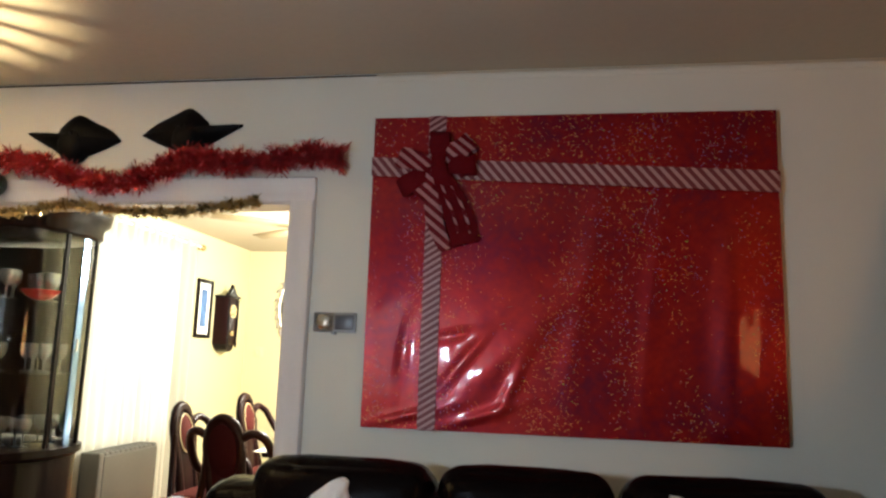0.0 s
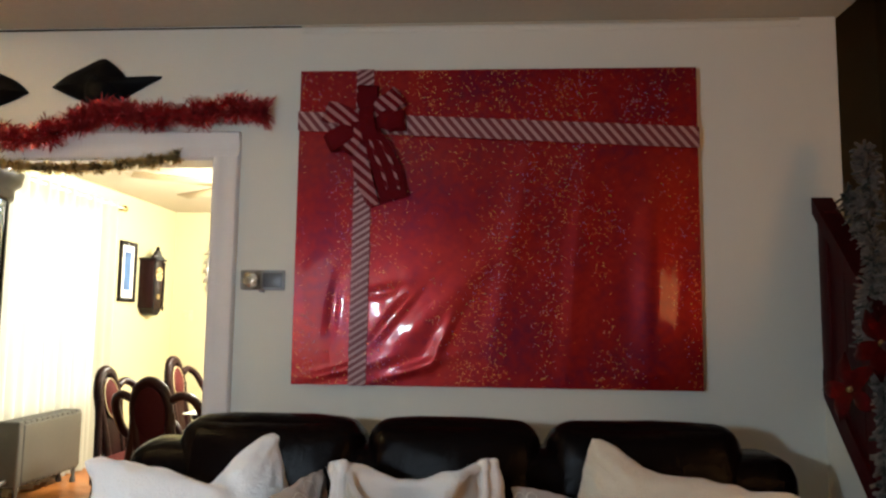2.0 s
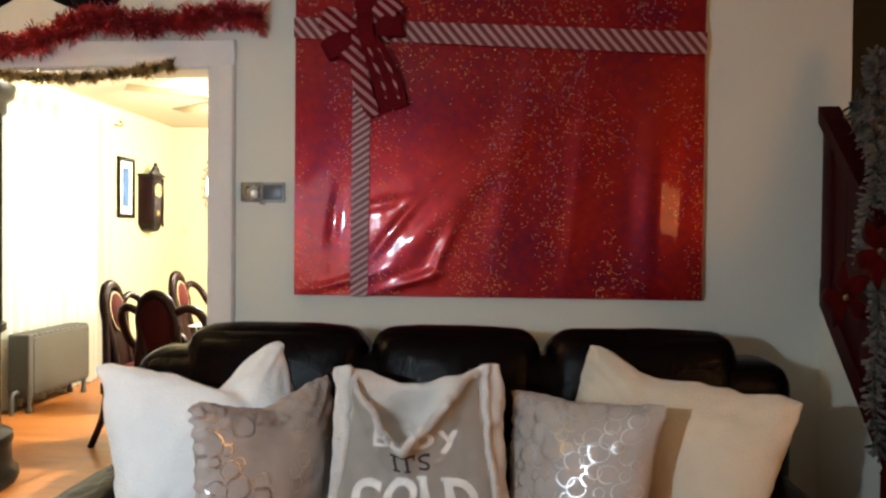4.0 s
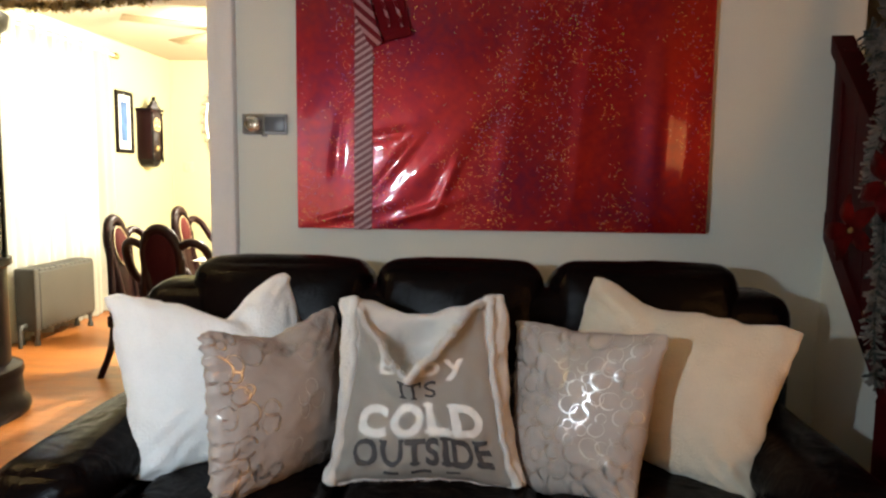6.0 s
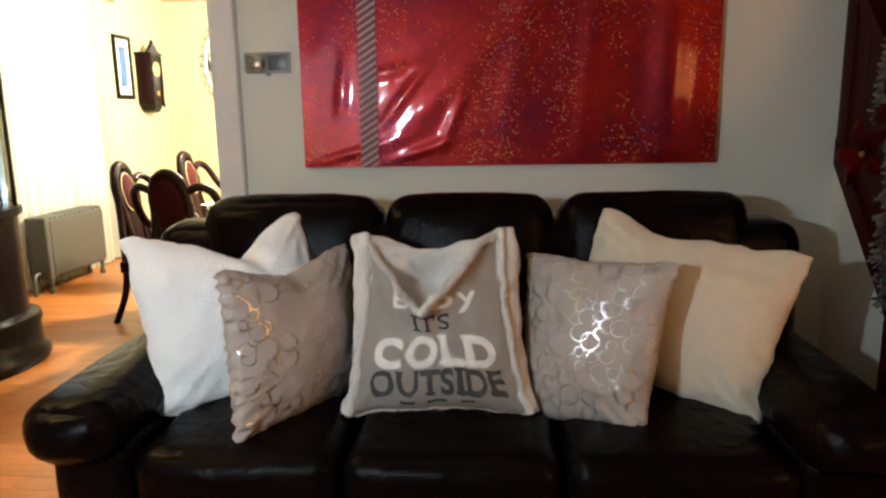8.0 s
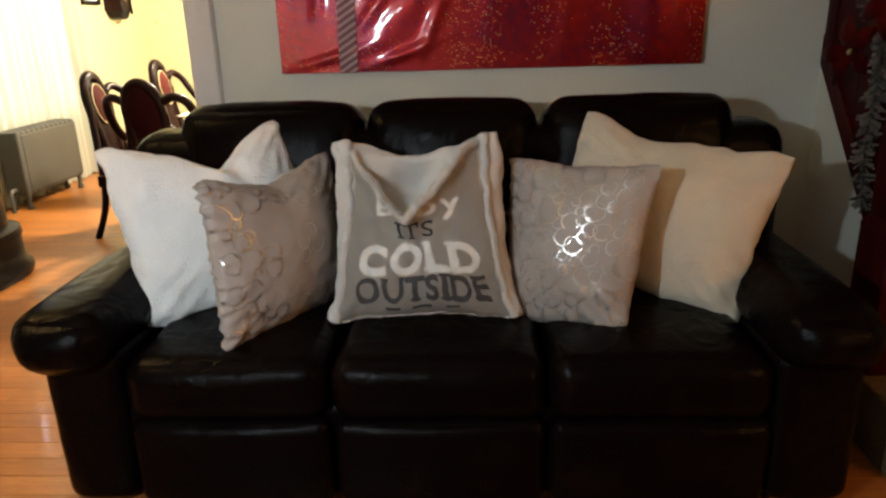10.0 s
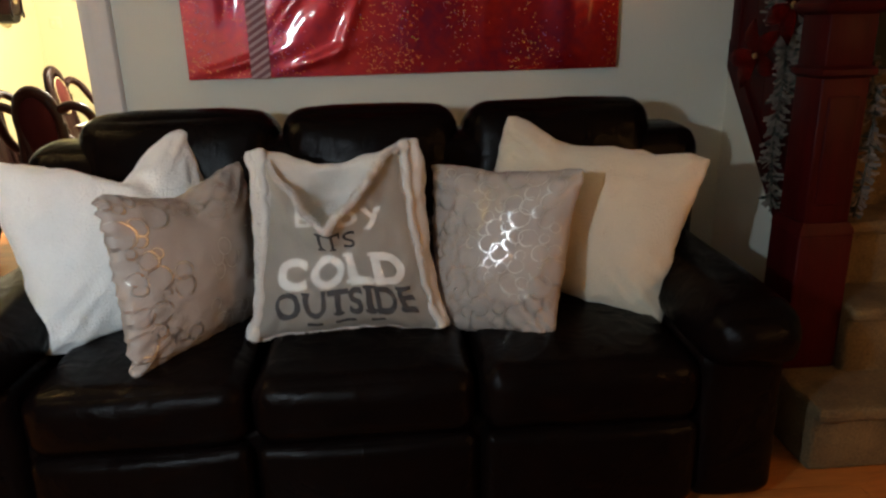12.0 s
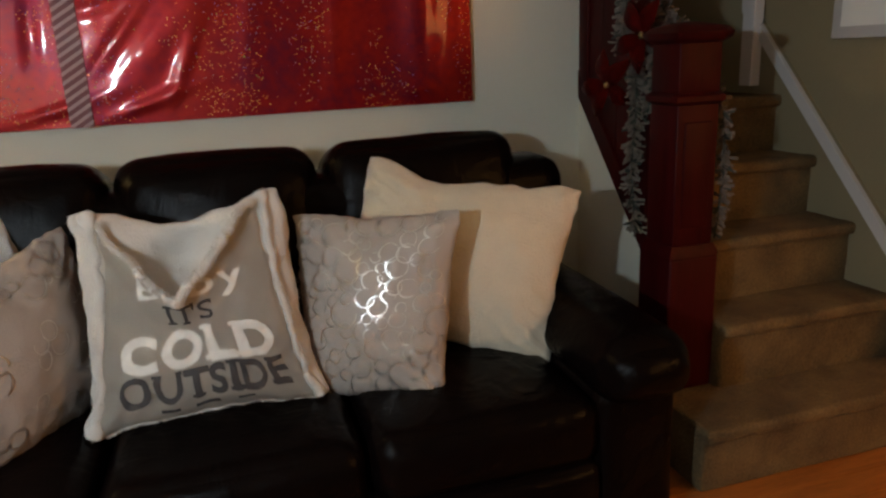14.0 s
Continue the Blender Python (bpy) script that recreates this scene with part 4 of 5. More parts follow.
# ---- dining room ----
curt = thing("curtain", "floor-length sheer white curtain hanging in folds", "curtain")
cb = bmesh.new()
NC = 420
rows = []
for i in range(NC + 1):
    y = 0.95 + 2.85 * i / NC
    fold = math.sin(i * 0.36 + 1.3 * math.sin(i * 0.041)) * 0.038 + 0.014 * math.sin(i * 0.13)
    rows.append([cb.verts.new((-2.585 + fold * (0.55 + 0.45 * (1 - h)) + side * 0.0015, y + 0.01 * math.sin(i * 0.2 + h * 3), 0.015 + 2.45 * h)) for side in (1, -1) for h in (0, 0.25, 0.5, 0.75, 1)])
for a, b in zip(rows, rows[1:]):
    for base in (0, 5):
        for k in range(4):
            cb.faces.new((a[base + k], a[base + k + 1], b[base + k + 1], b[base + k]))
part("drape", cb, M_CURTAIN, curt)
rod = part("rod", tube(bmesh.new(), [(-2.585, 0.9, 2.435), (-2.585, 2.4, 2.435), (-2.585, 3.86, 2.435)], 0.012, 10), M_TRIM, curt, "slim white curtain rod")
part("finial", lathe(bmesh.new(), [(0.012, 0), (0.03, 0.02), (0.034, 0.045), (0.02, 0.07), (0.006, 0.085)], 14, Matrix.Translation((-2.585, 3.86, 2.435)) @ Matrix.Rotation(radians(-90), 4, "X")), M_GOLD, rod)

rad = thing("radiator", "old silver-painted cast-iron radiator standing before the curtain", "radiator", pose(-2.46, 2.61, 0))
for k in range(12):
    y = -0.36 + 0.0655 * k
    part("section", rbox(bmesh.new(), (-0.085, y - 0.0325, 0.11), (0.085, y + 0.0325, 0.59), 0.016, inner=2), M_RAD, rad)
part("front_panel", rbox(bmesh.new(), (0.06, -0.345, 0.13), (0.092, 0.395, 0.565), 0.012, inner=3), M_RAD, rad)
for y in (-0.36, 0.36):
    for x in (-0.06, 0.06):
        part("foot", lathe(bmesh.new(), [(0.022, 0), (0.024, 0.02), (0.014, 0.05), (0.02, 0.12)], 12, Matrix.Translation((x, y, 0))), M_RAD, rad)
part("valve", tube(bmesh.new(), [(0.0, -0.39, 0.16), (0.0, -0.45, 0.16), (0.0, -0.47, 0.13), (0.0, -0.47, 0.0)], 0.015, 10), M_RAD, rad)

art = thing("framed_picture", "blue print in white mount and black frame", "picture", pose(-2.648, 4.11, 1.822))
for lo, hi in (((0, -0.16, -0.305), (0.03, -0.125, 0.305)), ((0, 0.125, -0.305), (0.03, 0.16, 0.305)), ((0, -0.125, -0.305), (0.03, 0.125, -0.265)), ((0, -0.125, 0.265), (0.03, 0.125, 0.305))):
    part("frame_bar", boxed(lo, hi, 0.004), M_BLACKWOOD, art)
part("mount", boxed((0.002, -0.125, -0.265), (0.012, 0.125, 0.265)), M_MAT, art)
part("print", boxed((0.012, -0.065, -0.19), (0.015, 0.065, 0.20)), M_BLUE, art)

clock = thing("wall_clock", "dark carved wooden pendulum wall clock", "clock", pose(-2.648, 4.49, 1.70))
part("case", boxed((0, -0.115, -0.24), (0.165, 0.115, 0.27), 0.008), M_MAHOG, clock)
part("cornice", boxed((0, -0.135, 0.265), (0.185, 0.135, 0.29), 0.006), M_BLACKWOOD, clock)
crest = bmesh.new()
prism(crest, [(-0.12, 0.29), (-0.10, 0.32), (-0.07, 0.315), (-0.05, 0.36), (-0.02, 0.37), (0.0, 0.415), (0.02, 0.37), (0.05, 0.36), (0.07, 0.315), (0.10, 0.32), (0.12, 0.29)], "x", 0.12, 0.155)
part("crest", crest, M_BLACKWOOD, clock, smooth=False)
part("bottom", prism(bmesh.new(), [(-0.115, -0.24), (-0.06, -0.30), (0.0, -0.32), (0.06, -0.30), (0.115, -0.24)], "x", 0.01, 0.15), M_BLACKWOOD, clock, smooth=False)
for y in (-0.105, 0.105):
    part("turned_column", lathe(bmesh.new(), [(0.008, -0.27), (0.014, -0.24), (0.008, -0.2), (0.012, 0.0), (0.008, 0.22), (0.014, 0.25)], 10, Matrix.Translation((0.17, y, 0))), M_BLACKWOOD, clock)
part("dial", lathe(bmesh.new(), [(0.075, 0), (0.075, 0.006)], 28, Matrix.Translation((0.166, 0, 0.12)) @ Matrix.Rotation(radians(90), 4, "Y")), M_GOLD, clock)
part("pendulum", lathe(bmesh.new(), [(0.03, 0), (0.03, 0.006)], 20, Matrix.Translation((0.166, 0, -0.12)) @ Matrix.Rotation(radians(90), 4, "Y")), M_GOLD, clock)

plate = thing("light_switch", "ivory double light switch plate", "switch", pose(-2.46, 5.2, 1.39))
part("plate", boxed((-0.06, -0.006, -0.058), (0.06, 0, 0.058), 0.003), M_IVORY, plate)
for x in (-0.025, 0.025):
    part("toggle", boxed((x - 0.008, -0.018, -0.014), (x + 0.008, -0.006, 0.014), 0.002), M_IVORY, plate)

mir = thing("wall_mirror", "tall mirror in a silver leaf frame on the yellow wall", "mirror", pose(-2.0, 5.195, 1.92))
part("glass", lathe(bmesh.new(), [(1.0, 0), (1.0, 0.008)], 40, Matrix.Rotation(radians(90), 4, "X") @ Matrix.Diagonal((0.21, 0.37, 1, 1))), M_MIRROR, mir)
rim = bmesh.new()
tube(rim, [(0.235 * math.cos(a * math.pi / 20), -0.012, 0.40 * math.sin(a * math.pi / 20)) for a in range(40)], 0.02, 8, closed=True)
part("frame", rim, M_SILVER, mir)
for a in range(26):
    t = a * 2 * math.pi / 26
    b = lathe(bmesh.new(), [(0.004, -0.05), (0.022, -0.015), (0.02, 0.02), (0.003, 0.055)], 8)
    part("leaf", b, M_SILVER, mir, m=Matrix.Translation((0.262 * math.cos(t), -0.02, 0.43 * math.sin(t))) @ Matrix.Rotation(-t + 0.7, 4, "Y") @ Matrix.Diagonal((1, 0.4, 1, 1)))


def dining_chair(m, label, sides, panel):
    """Carved balloon-back armchair; it faces +y."""
    ob = thing("dining_chair", label, "chair", m, "chairs round the dining table")
    part("seat", rbox(bmesh.new(), (-0.25, -0.24, 0.42), (0.25, 0.26, 0.50), 0.035, (0, 0, 0.02), inner=3), M_UPHOL, ob, "dark red upholstered seat")
    part("seat_rail", boxed((-0.255, -0.245, 0.35), (0.255, 0.265, 0.425), 0.01), M_MAHOG, ob)
    tilt = Matrix.Translation((0, -0.235, 0.5)) @ Matrix.Rotation(radians(10), 4, "X")
    frame_bm = bmesh.new()
    tube(frame_bm, curve_pts([(-0.085, 0, -0.06), (-0.090, 0, 0.10), (-0.104, 0, 0.26)] + [(-0.110 * math.cos(a * math.pi / 10), 0, 0.37 + 0.165 * math.sin(a * math.pi / 10)) for a in range(11)] + [(0.104, 0, 0.26), (0.090, 0, 0.10), (0.085, 0, -0.06)], 44), 0.03, 8, flat=0.9)
    back = part("back_frame", frame_bm, M_MAHOG, ob, m=tilt)
    part("back_pad", lathe(bmesh.new(), [(0.05, -0.02), (0.75, -0.016), (0.98, 0.0), (0.75, 0.016), (0.05, 0.02)], 28, Matrix.Translation((0, 0.022, 0.36)) @ Matrix.Rotation(radians(90), 4, "X") @ Matrix.Diagonal((0.078, 0.125, 1, 1))), M_UPHOL, back, "dark red oval back pad")
    part("back_panel", lathe(bmesh.new(), [(0.9, -0.012), (1.0, 0.0), (0.9, 0.012)], 28, Matrix.Translation((0, -0.012, 0.36)) @ Matrix.Rotation(radians(90), 4, "X") @ Matrix.Diagonal((0.106, 0.165, 1, 1))), panel, back)
    part("splat", boxed((-0.086, -0.014, -0.06), (0.086, 0.012, 0.34), 0.006), panel, back)
    part("piping", tube(bmesh.new(), [(0.080 * math.cos(a * math.pi / 16), 0.024, 0.36 + 0.127 * math.sin(a * math.pi / 16)) for a in range(32)], 0.005, 6, closed=True), M_FANBLADE, back, "tan piping")
    part("crest", tube(bmesh.new(), curve_pts([(-0.12, 0, 0.42), (-0.095, 0, 0.49), (-0.05, 0, 0.53), (0, 0, 0.545), (0.05, 0, 0.53), (0.095, 0, 0.49), (0.12, 0, 0.42)], 20), [0.012 + 0.02 * math.sin(math.pi * k / 19) for k in range(20)], 8), M_MAHOG, back)
    for s in (-1, 1):
        part("back_post", tube(bmesh.new(), curve_pts([(s * 0.19, -0.235, 0.38), (s * 0.17, -0.25, 0.52), (s * 0.125, -0.28, 0.70), (s * 0.118, -0.29, 0.86)], 10), 0.024, 8), M_MAHOG, ob)
        if s in sides:
            part("arm", tube(bmesh.new(), curve_pts([(s * 0.115, -0.30, 0.925), (s * 0.19, -0.30, 0.955), (s * 0.255, -0.26, 0.915), (s * 0.275, -0.19, 0.80), (s * 0.275, -0.10, 0.70), (s * 0.265, 0.05, 0.65), (s * 0.245, 0.12, 0.46)], 26), 0.026, 8), M_MAHOG, ob)
        part("leg", tube(bmesh.new(), curve_pts([(s * 0.22, 0.22, 0.38), (s * 0.235, 0.25, 0.25), (s * 0.215, 0.23, 0.10), (s * 0.235, 0.26, 0.0)], 12), [0.036 - 0.0018 * k for k in range(12)], 8), M_MAHOG, ob)
        part("leg", tube(bmesh.new(), curve_pts([(s * 0.21, -0.22, 0.40), (s * 0.21, -0.25, 0.2), (s * 0.215, -0.33, 0.0)], 10), 0.022, 8), M_MAHOG, ob)
    return ob


dining_chair(pose(-0.85, 1.42, 0, 0, 0, -4) @ Matrix.Scale(0.965, 4), "dark carved armchair with maroon cloth back panel", (-1, 1), M_PANEL)
dining_chair(pose(-1.13, 1.66, 0, 0, 0, -92) @ Matrix.Scale(0.98, 4), "dark carved armchair with red oval back pad", (-1,), M_MAHOG)
dining_chair(pose(-1.08, 2.55, 0, 0, 0, -92), "dark carved armchair with red oval back pad", (-1,), M_MAHOG)

table = thing("dining_table", "dark wooden dining table", "table", pose(-0.22, 2.45, 0))
part("tabletop", rbox(bmesh.new(), (-0.62, -0.85, 0.72), (0.62, 0.85, 0.755), 0.015, inner=2), M_MAHOG, table)
for x in (-0.5, 0.5):
    for y in (-0.7, 0.7):
        part("leg", lathe(bmesh.new(), [(0.03, 0), (0.045, 0.06), (0.03, 0.2), (0.05, 0.45), (0.04, 0.62), (0.05, 0.72)], 16, Matrix.Translation((x, y, 0))), M_MAHOG, table)
cloth = bmesh.new()
rbox(cloth, (-0.66, -0.89, 0.757), (0.66, 0.89, 0.763), 0.003, inner=4)
tagged(part("tablecloth", cloth, M_CLOTH), "white cloth spread on the dining table", "tablecloth").matrix_basis = pose(-0.22, 2.45, 0)
plant = thing("table_plant", "pale green leafy centrepiece on the dining table", "plant", pose(-0.60, 1.98, 0.763))
part("pot", lathe(bmesh.new(), [(0.05, 0), (0.065, 0.05), (0.07, 0.07), (0.055, 0.07)], 18), M_MAT, plant)
leaf_rng = random.Random(11)
lb = bmesh.new()
for k in range(70):
    a, e = leaf_rng.random() * 6.283, leaf_rng.uniform(0.1, 1.2)
    d = Vector((math.cos(a) * math.cos(e), math.sin(a) * math.cos(e), math.sin(e)))
    s = d.cross(Vector((0, 0, 1))).normalized()
    ln = leaf_rng.uniform(0.08, 0.16)
    p0 = Vector((0, 0, 0.05))
    v = [lb.verts.new(q) for q in (p0, p0 + d * ln * 0.6 + s * 0.02, p0 + d * ln - Vector((0, 0, 0.02)), p0 + d * ln * 0.6 - s * 0.02)]
    lb.faces.new(v)
part("leaves", lb, material("pale_leaf", (0.22, 0.30, 0.10), 0.6), plant)["kind"] = "stuff"

fan = thing("ceiling_fan", "ceiling fan with slim pale wooden blades", "ceiling fan", pose(-0.95, 2.60, 0.06))
part("stem", lathe(bmesh.new(), [(0.06, 2.538), (0.06, 2.52), (0.015, 2.50), (0.015, 2.44)], 16), M_GOLD, fan)
part("motor", lathe(bmesh.new(), [(0.05, 2.45), (0.11, 2.43), (0.12, 2.38), (0.10, 2.33), (0.05, 2.31)], 24), M_GOLD, fan)
for k in range(5):
    part("blade", boxed((0.14, -0.06, -0.004), (0.80, 0.06, 0.004), 0.003), M_FANBLADE, fan, m=Matrix.Translation((0, 0, 2.345)) @ Matrix.Rotation(radians(146 + 72 * k), 4, "Z") @ Matrix.Rotation(radians(10), 4, "X"))
globe = part("lamp_globe", lathe(bmesh.new(), [(0.04, 2.31), (0.085, 2.285), (0.10, 2.24)], 20), M_SHADE, fan)

# curved china cabinet
CABX, CABY = 0.55, 0.40
cab = thing("china_cabinet", "black lacquered curved glass china cabinet with glassware", "cabinet", pose(-2.09, 0.64, 0))
cs = Matrix.Diagonal((CABX, CABY, 1, 1))
part("plinth", lathe(bmesh.new(), [(1.09, 0), (1.11, 0.03), (1.10, 0.06), (1.05, 0.085), (1.04, 0.20), (1.06, 0.23), (1.05, 0.26), (0.96, 0.28)], 48, cs, 0.7), M_BLACKWOOD, cab)
part("base_body", lathe(bmesh.new(), [(0.95, 0.28), (0.95, 0.80), (1.0, 0.82), (1.0, 0.855), (0.97, 0.86)], 48, cs, 0.7), M_BLACKWOOD, cab)
part("crown", lathe(bmesh.new(), [(0.96, 1.98), (1.0, 2.0), (1.0, 2.05), (1.06, 2.08), (1.08, 2.14), (1.0, 2.16)], 48, cs, 0.7), M_BLACKWOOD, cab)


def shell(r, z0, z1, a0, a1, thick):
    """A curved wall of the cabinet between two angles."""
    b = bmesh.new()
    n = 26
    cols = []
    for i in range(n + 1):
        a = radians(a0 + (a1 - a0) * i / n)
        c, s = math.cos(a), math.sin(a)
        g = 1 / (abs(c) ** 2.7 + abs(s) ** 2.7) ** (1 / 2.7)
        cols.append([b.verts.new((rr * c * g * CABX, rr * s * g * CABY, z)) for rr, z in ((r, z0), (r - thick, z0), (r - thick, z1), (r, z1))])
    for p, q in zip(cols, cols[1:]):
        for k in range(4):
            b.faces.new((p[k], p[(k + 1) % 4], q[(k + 1) % 4], q[k]))
    b.faces.new(cols[0][::-1])
    b.faces.new(cols[-1])
    return b


pane = part("curved_pane", shell(0.96, 0.862, 1.978, -118, 22, 0.008), M_CLEAR, cab, "curved clear glass")
pane.visible_shadow = False
part("back_panel", shell(0.96, 0.862, 1.978, 26, 236, 0.02), M_BLACKWOOD, cab)
for a in (-118, -60, -14, 24):
    part("upright", shell(0.975, 0.861, 1.979, a - 1.6, a + 1.6, 0.035), M_BLACKWOOD, cab)
# a reflection in the curved glass, painted as a bluish metal strip
part("reflection_strip", shell(0.972, 0.864, 1.976, 4, 11, 0.012), material("blue_reflection", (0.20, 0.33, 0.58), 0.15, metal=0.8, vary=0.1), cab, "blue strip painted in for a reflection on the curved glass")
part("door_handle", tube(bmesh.new(), [(0.56, -0.02, 1.36), (0.585, -0.02, 1.36), (0.585, -0.02, 1.42), (0.56, -0.02, 1.42)], 0.006, 8), M_CHROME, cab)
for z in (1.235, 1.61):
    part("shelf", lathe(bmesh.new(), [(0.9, z), (0.9, z + 0.008)], 40, cs, 0.7), glass("shelf_glass", (0.8, 0.92, 0.88)), cab).visible_shadow = False

goblet = thing("wine_glass", "cut-glass wine goblet standing in the cabinet", "glass", pose(-1.9, 0.55, 1.245), "glassware in the cabinet")
part("bowl", lathe(bmesh.new(), [(0.03, 0), (0.028, 0.004), (0.005, 0.01), (0.005, 0.06), (0.02, 0.075), (0.033, 0.10), (0.034, 0.15)], 16), material("cut_glass", (0.34, 0.37, 0.39), 0.08, metal=0.9, vary=0.25, scale=50, grain=90, bump=0.6), goblet)
rng = random.Random(5)
for z in (0.862, 1.245, 1.62):
    for k in range(15):
        a = rng.uniform(-1.9, 0.5)
        r = rng.uniform(0.45, 0.8)
        copy_thing(goblet, pose(-2.09 + CABX * r * math.cos(a), 0.64 + CABY * r * math.sin(a), z, 0, 0, rng.random() * 90))
bowl = thing("glass_bowl", "shallow red and clear glass bowl on the shelf", "bowl", pose(-1.66, 0.50, 1.619))
part("bowl", lathe(bmesh.new(), [(0.03, 0), (0.07, 0.02), (0.10, 0.05), (0.095, 0.052), (0.03, 0.01)], 24), material("red_glass_dish", (0.5, 0.05, 0.04), 0.1, metal=0.3), bowl)

# ---- lamps out of the shot ----
fl = thing("floor_lamp", "brass floor lamp with a cream cloth shade", "lamp", pose(3.5, -2.75, 0))
part("base", lathe(bmesh.new(), [(0.15, 0), (0.15, 0.02), (0.03, 0.04), (0.012, 0.06), (0.012, 1.42)], 24), M_GOLD, fl)
sh = bmesh.new()
ring0 = [(0.34, 1.24), (0.24, 1.76), (0.237, 1.76), (0.337, 1.24)]
vs = [[sh.verts.new((r * math.cos(k * math.pi / 16), r * math.sin(k * math.pi / 16), z)) for r, z in ring0] for k in range(32)]
for k in range(32):
    for j in range(4):
        sh.faces.new((vs[k][j], vs[k][(j + 1) % 4], vs[(k + 1) % 32][(j + 1) % 4], vs[(k + 1) % 32][j]))
part("shade", sh, M_LITSHADE, fl)

# invented stand under the cool key light; no bulb is modelled
gl = thing("floor_lamp", "unseen steel stand added under the cool key light", "lamp", pose(0.12, -2.65, 0.0))
part("stand", lathe(bmesh.new(), [(0.14, 0), (0.14, 0.02), (0.015, 0.03), (0.012, 0.05), (0.012, 1.30), (0.04, 1.32)], 24), M_CHROME, gl)
# bowl and slats are invented; they throw the streaked pool on the ceiling
BOWL_RIM = 2.365
cl_lamp = thing("ceiling_lamp", "unseen ceiling lamp, bowl and slats added to shape its light", "lamp", pose(-1.5, -1.05, 0.02))
part("ceiling_rose", lathe(bmesh.new(), [(0.05, 2.579), (0.05, 2.565), (0.01, 2.555), (0.008, 2.46)], 20), M_GOLD, cl_lamp)
BOWL = [(0.03, 2.275), (0.065, 2.285), (0.085, 2.31), (0.088, BOWL_RIM), (0.086, BOWL_RIM), (0.083, 2.312), (0.064, 2.287), (0.03, 2.277)]
part("light_block_bowl", lathe(bmesh.new(), BOWL, 40), M_GOLD, cl_lamp, "opaque bowl added to keep the light off wall and floor")
for k in range(22):
    part("slat", boxed((0.085, -0.004, BOWL_RIM), (0.088, 0.004, 2.50), 0.0008), M_GOLD, cl_lamp, m=Matrix.Rotation(radians(360 / 22 * k), 4, "Z"))

# pale rectangle high on the stairwell wall, built as a framed sheet
stair_panel = thing("framed_picture", "pale framed panel on the stairwell wall", "picture", pose(3.068, -0.74, 1.53))
part("frame", boxed((-0.025, -0.24, -0.26), (0.0, 0.24, 0.26), 0.005), M_TRIM, stair_panel)
part("sheet", boxed((-0.028, -0.20, -0.22), (-0.0255, 0.20, 0.22)), M_MAT, stair_panel)

# ---- prints and trimming on the pillows ----


def on_pillow(x, z, s, lift):
    """The surface point of a pillow under the flat place x, z, raised by lift."""
    p = cushion_point(max(-1, min(1, x / (s["w"] / 2))), max(-1, min(1, z / (s["h"] / 2))), s)
    p.y -= lift
    return p


def ring_prints(spec, seed, tries, plain, parent):
    """Foil rings printed all over a pillow's face, fewer in its plain middle."""
    rng = random.Random(seed)
    w, h = spec["w"], spec["h"]
    done = []
    for k in range(tries):
        x, z = rng.uniform(-0.46, 0.46) * w, rng.uniform(-0.46, 0.46) * h
        if k < 26:
            x = -rng.uniform(0.42, 0.475) * w
        edge = max(abs(x) / w, abs(z) / h)
        r = rng.uniform(0.012, 0.036)
        if edge < plain and rng.random() < 0.9 or any((x - a) ** 2 + (z - b) ** 2 < (0.72 * (r + q)) ** 2 for a, b, q in done):
            continue
        done.append((x, z, r))
        n = 24
        arc = rng.uniform(0.7, 1.0)
        a0 = rng.random() * 6.283
        last = None
        bm = bmesh.new()
        for i in range(n + 1):
            a = a0 + arc * 6.283 * i / n
            fat = 0.0015 + 0.0009 * math.sin(a + seed)
            pair = [bm.verts.new(on_pillow(x + (r + s * fat) * math.cos(a), z + (r + s * fat) * math.sin(a), spec, 0.0022)) for s in (-1, 1)]
            if last:
                bm.faces.new((last[0], last[1], pair[1], pair[0]))
            last = pair
        part("ring", bm, M_SILVER, parent)


ring_prints(S2, 2, 300, 0.32, P2)
ring_prints(S4, 4, 420, 0.0, P4)


S3_EDGE = 0.215
S3_FLAT = dict(S3, dent=0.0)


def panel_top(x):
    """The linen panel's upper edge: a V that has slipped down in the middle."""
    a = min(abs(x + 0.02) / (S3_EDGE - 0.008), 1)
    return 0.046 + 0.208 * a


def on_panel(x, z, lift):
    top = panel_top(x)
    near_top = max(0.0, 1 - (top - z) / 0.13) ** 2 * (1 - 0.9 * min(abs(x) / S3_EDGE, 1) ** 3)
    p = on_pillow(x * (1.0 - 0.15 * z / 0.28), z, S3_FLAT, 0.0)
    p.y -= 0.007 + 0.058 * near_top + lift
    p.z -= 0.014 * near_top
    p += noise.noise_vector(Vector((x * 14, 3.0, z * 14))) * 0.003
    p.y -= 0.010 * near_top * math.sin(38 * x + 20 * z) * (1 if x < 0 else 0.4)
    return p


panel = bmesh.new()
cells = {}
for i in range(45):
    for j in range(33):
        x = -S3_EDGE + 2 * S3_EDGE * i / 44
        z = -0.270 + (panel_top(x) + 0.270) * j / 32
        cells[i, j] = panel.verts.new(on_panel(x, z, 0))
for i in range(44):
    for j in range(32):
        panel.faces.new((cells[i, j], cells[i + 1, j], cells[i + 1, j + 1], cells[i, j + 1]))
bmesh.ops.solidify(panel, geom=panel.faces[:], thickness=0.003)
part("linen_panel", panel, M_LINEN, P3, "grey linen front panel")


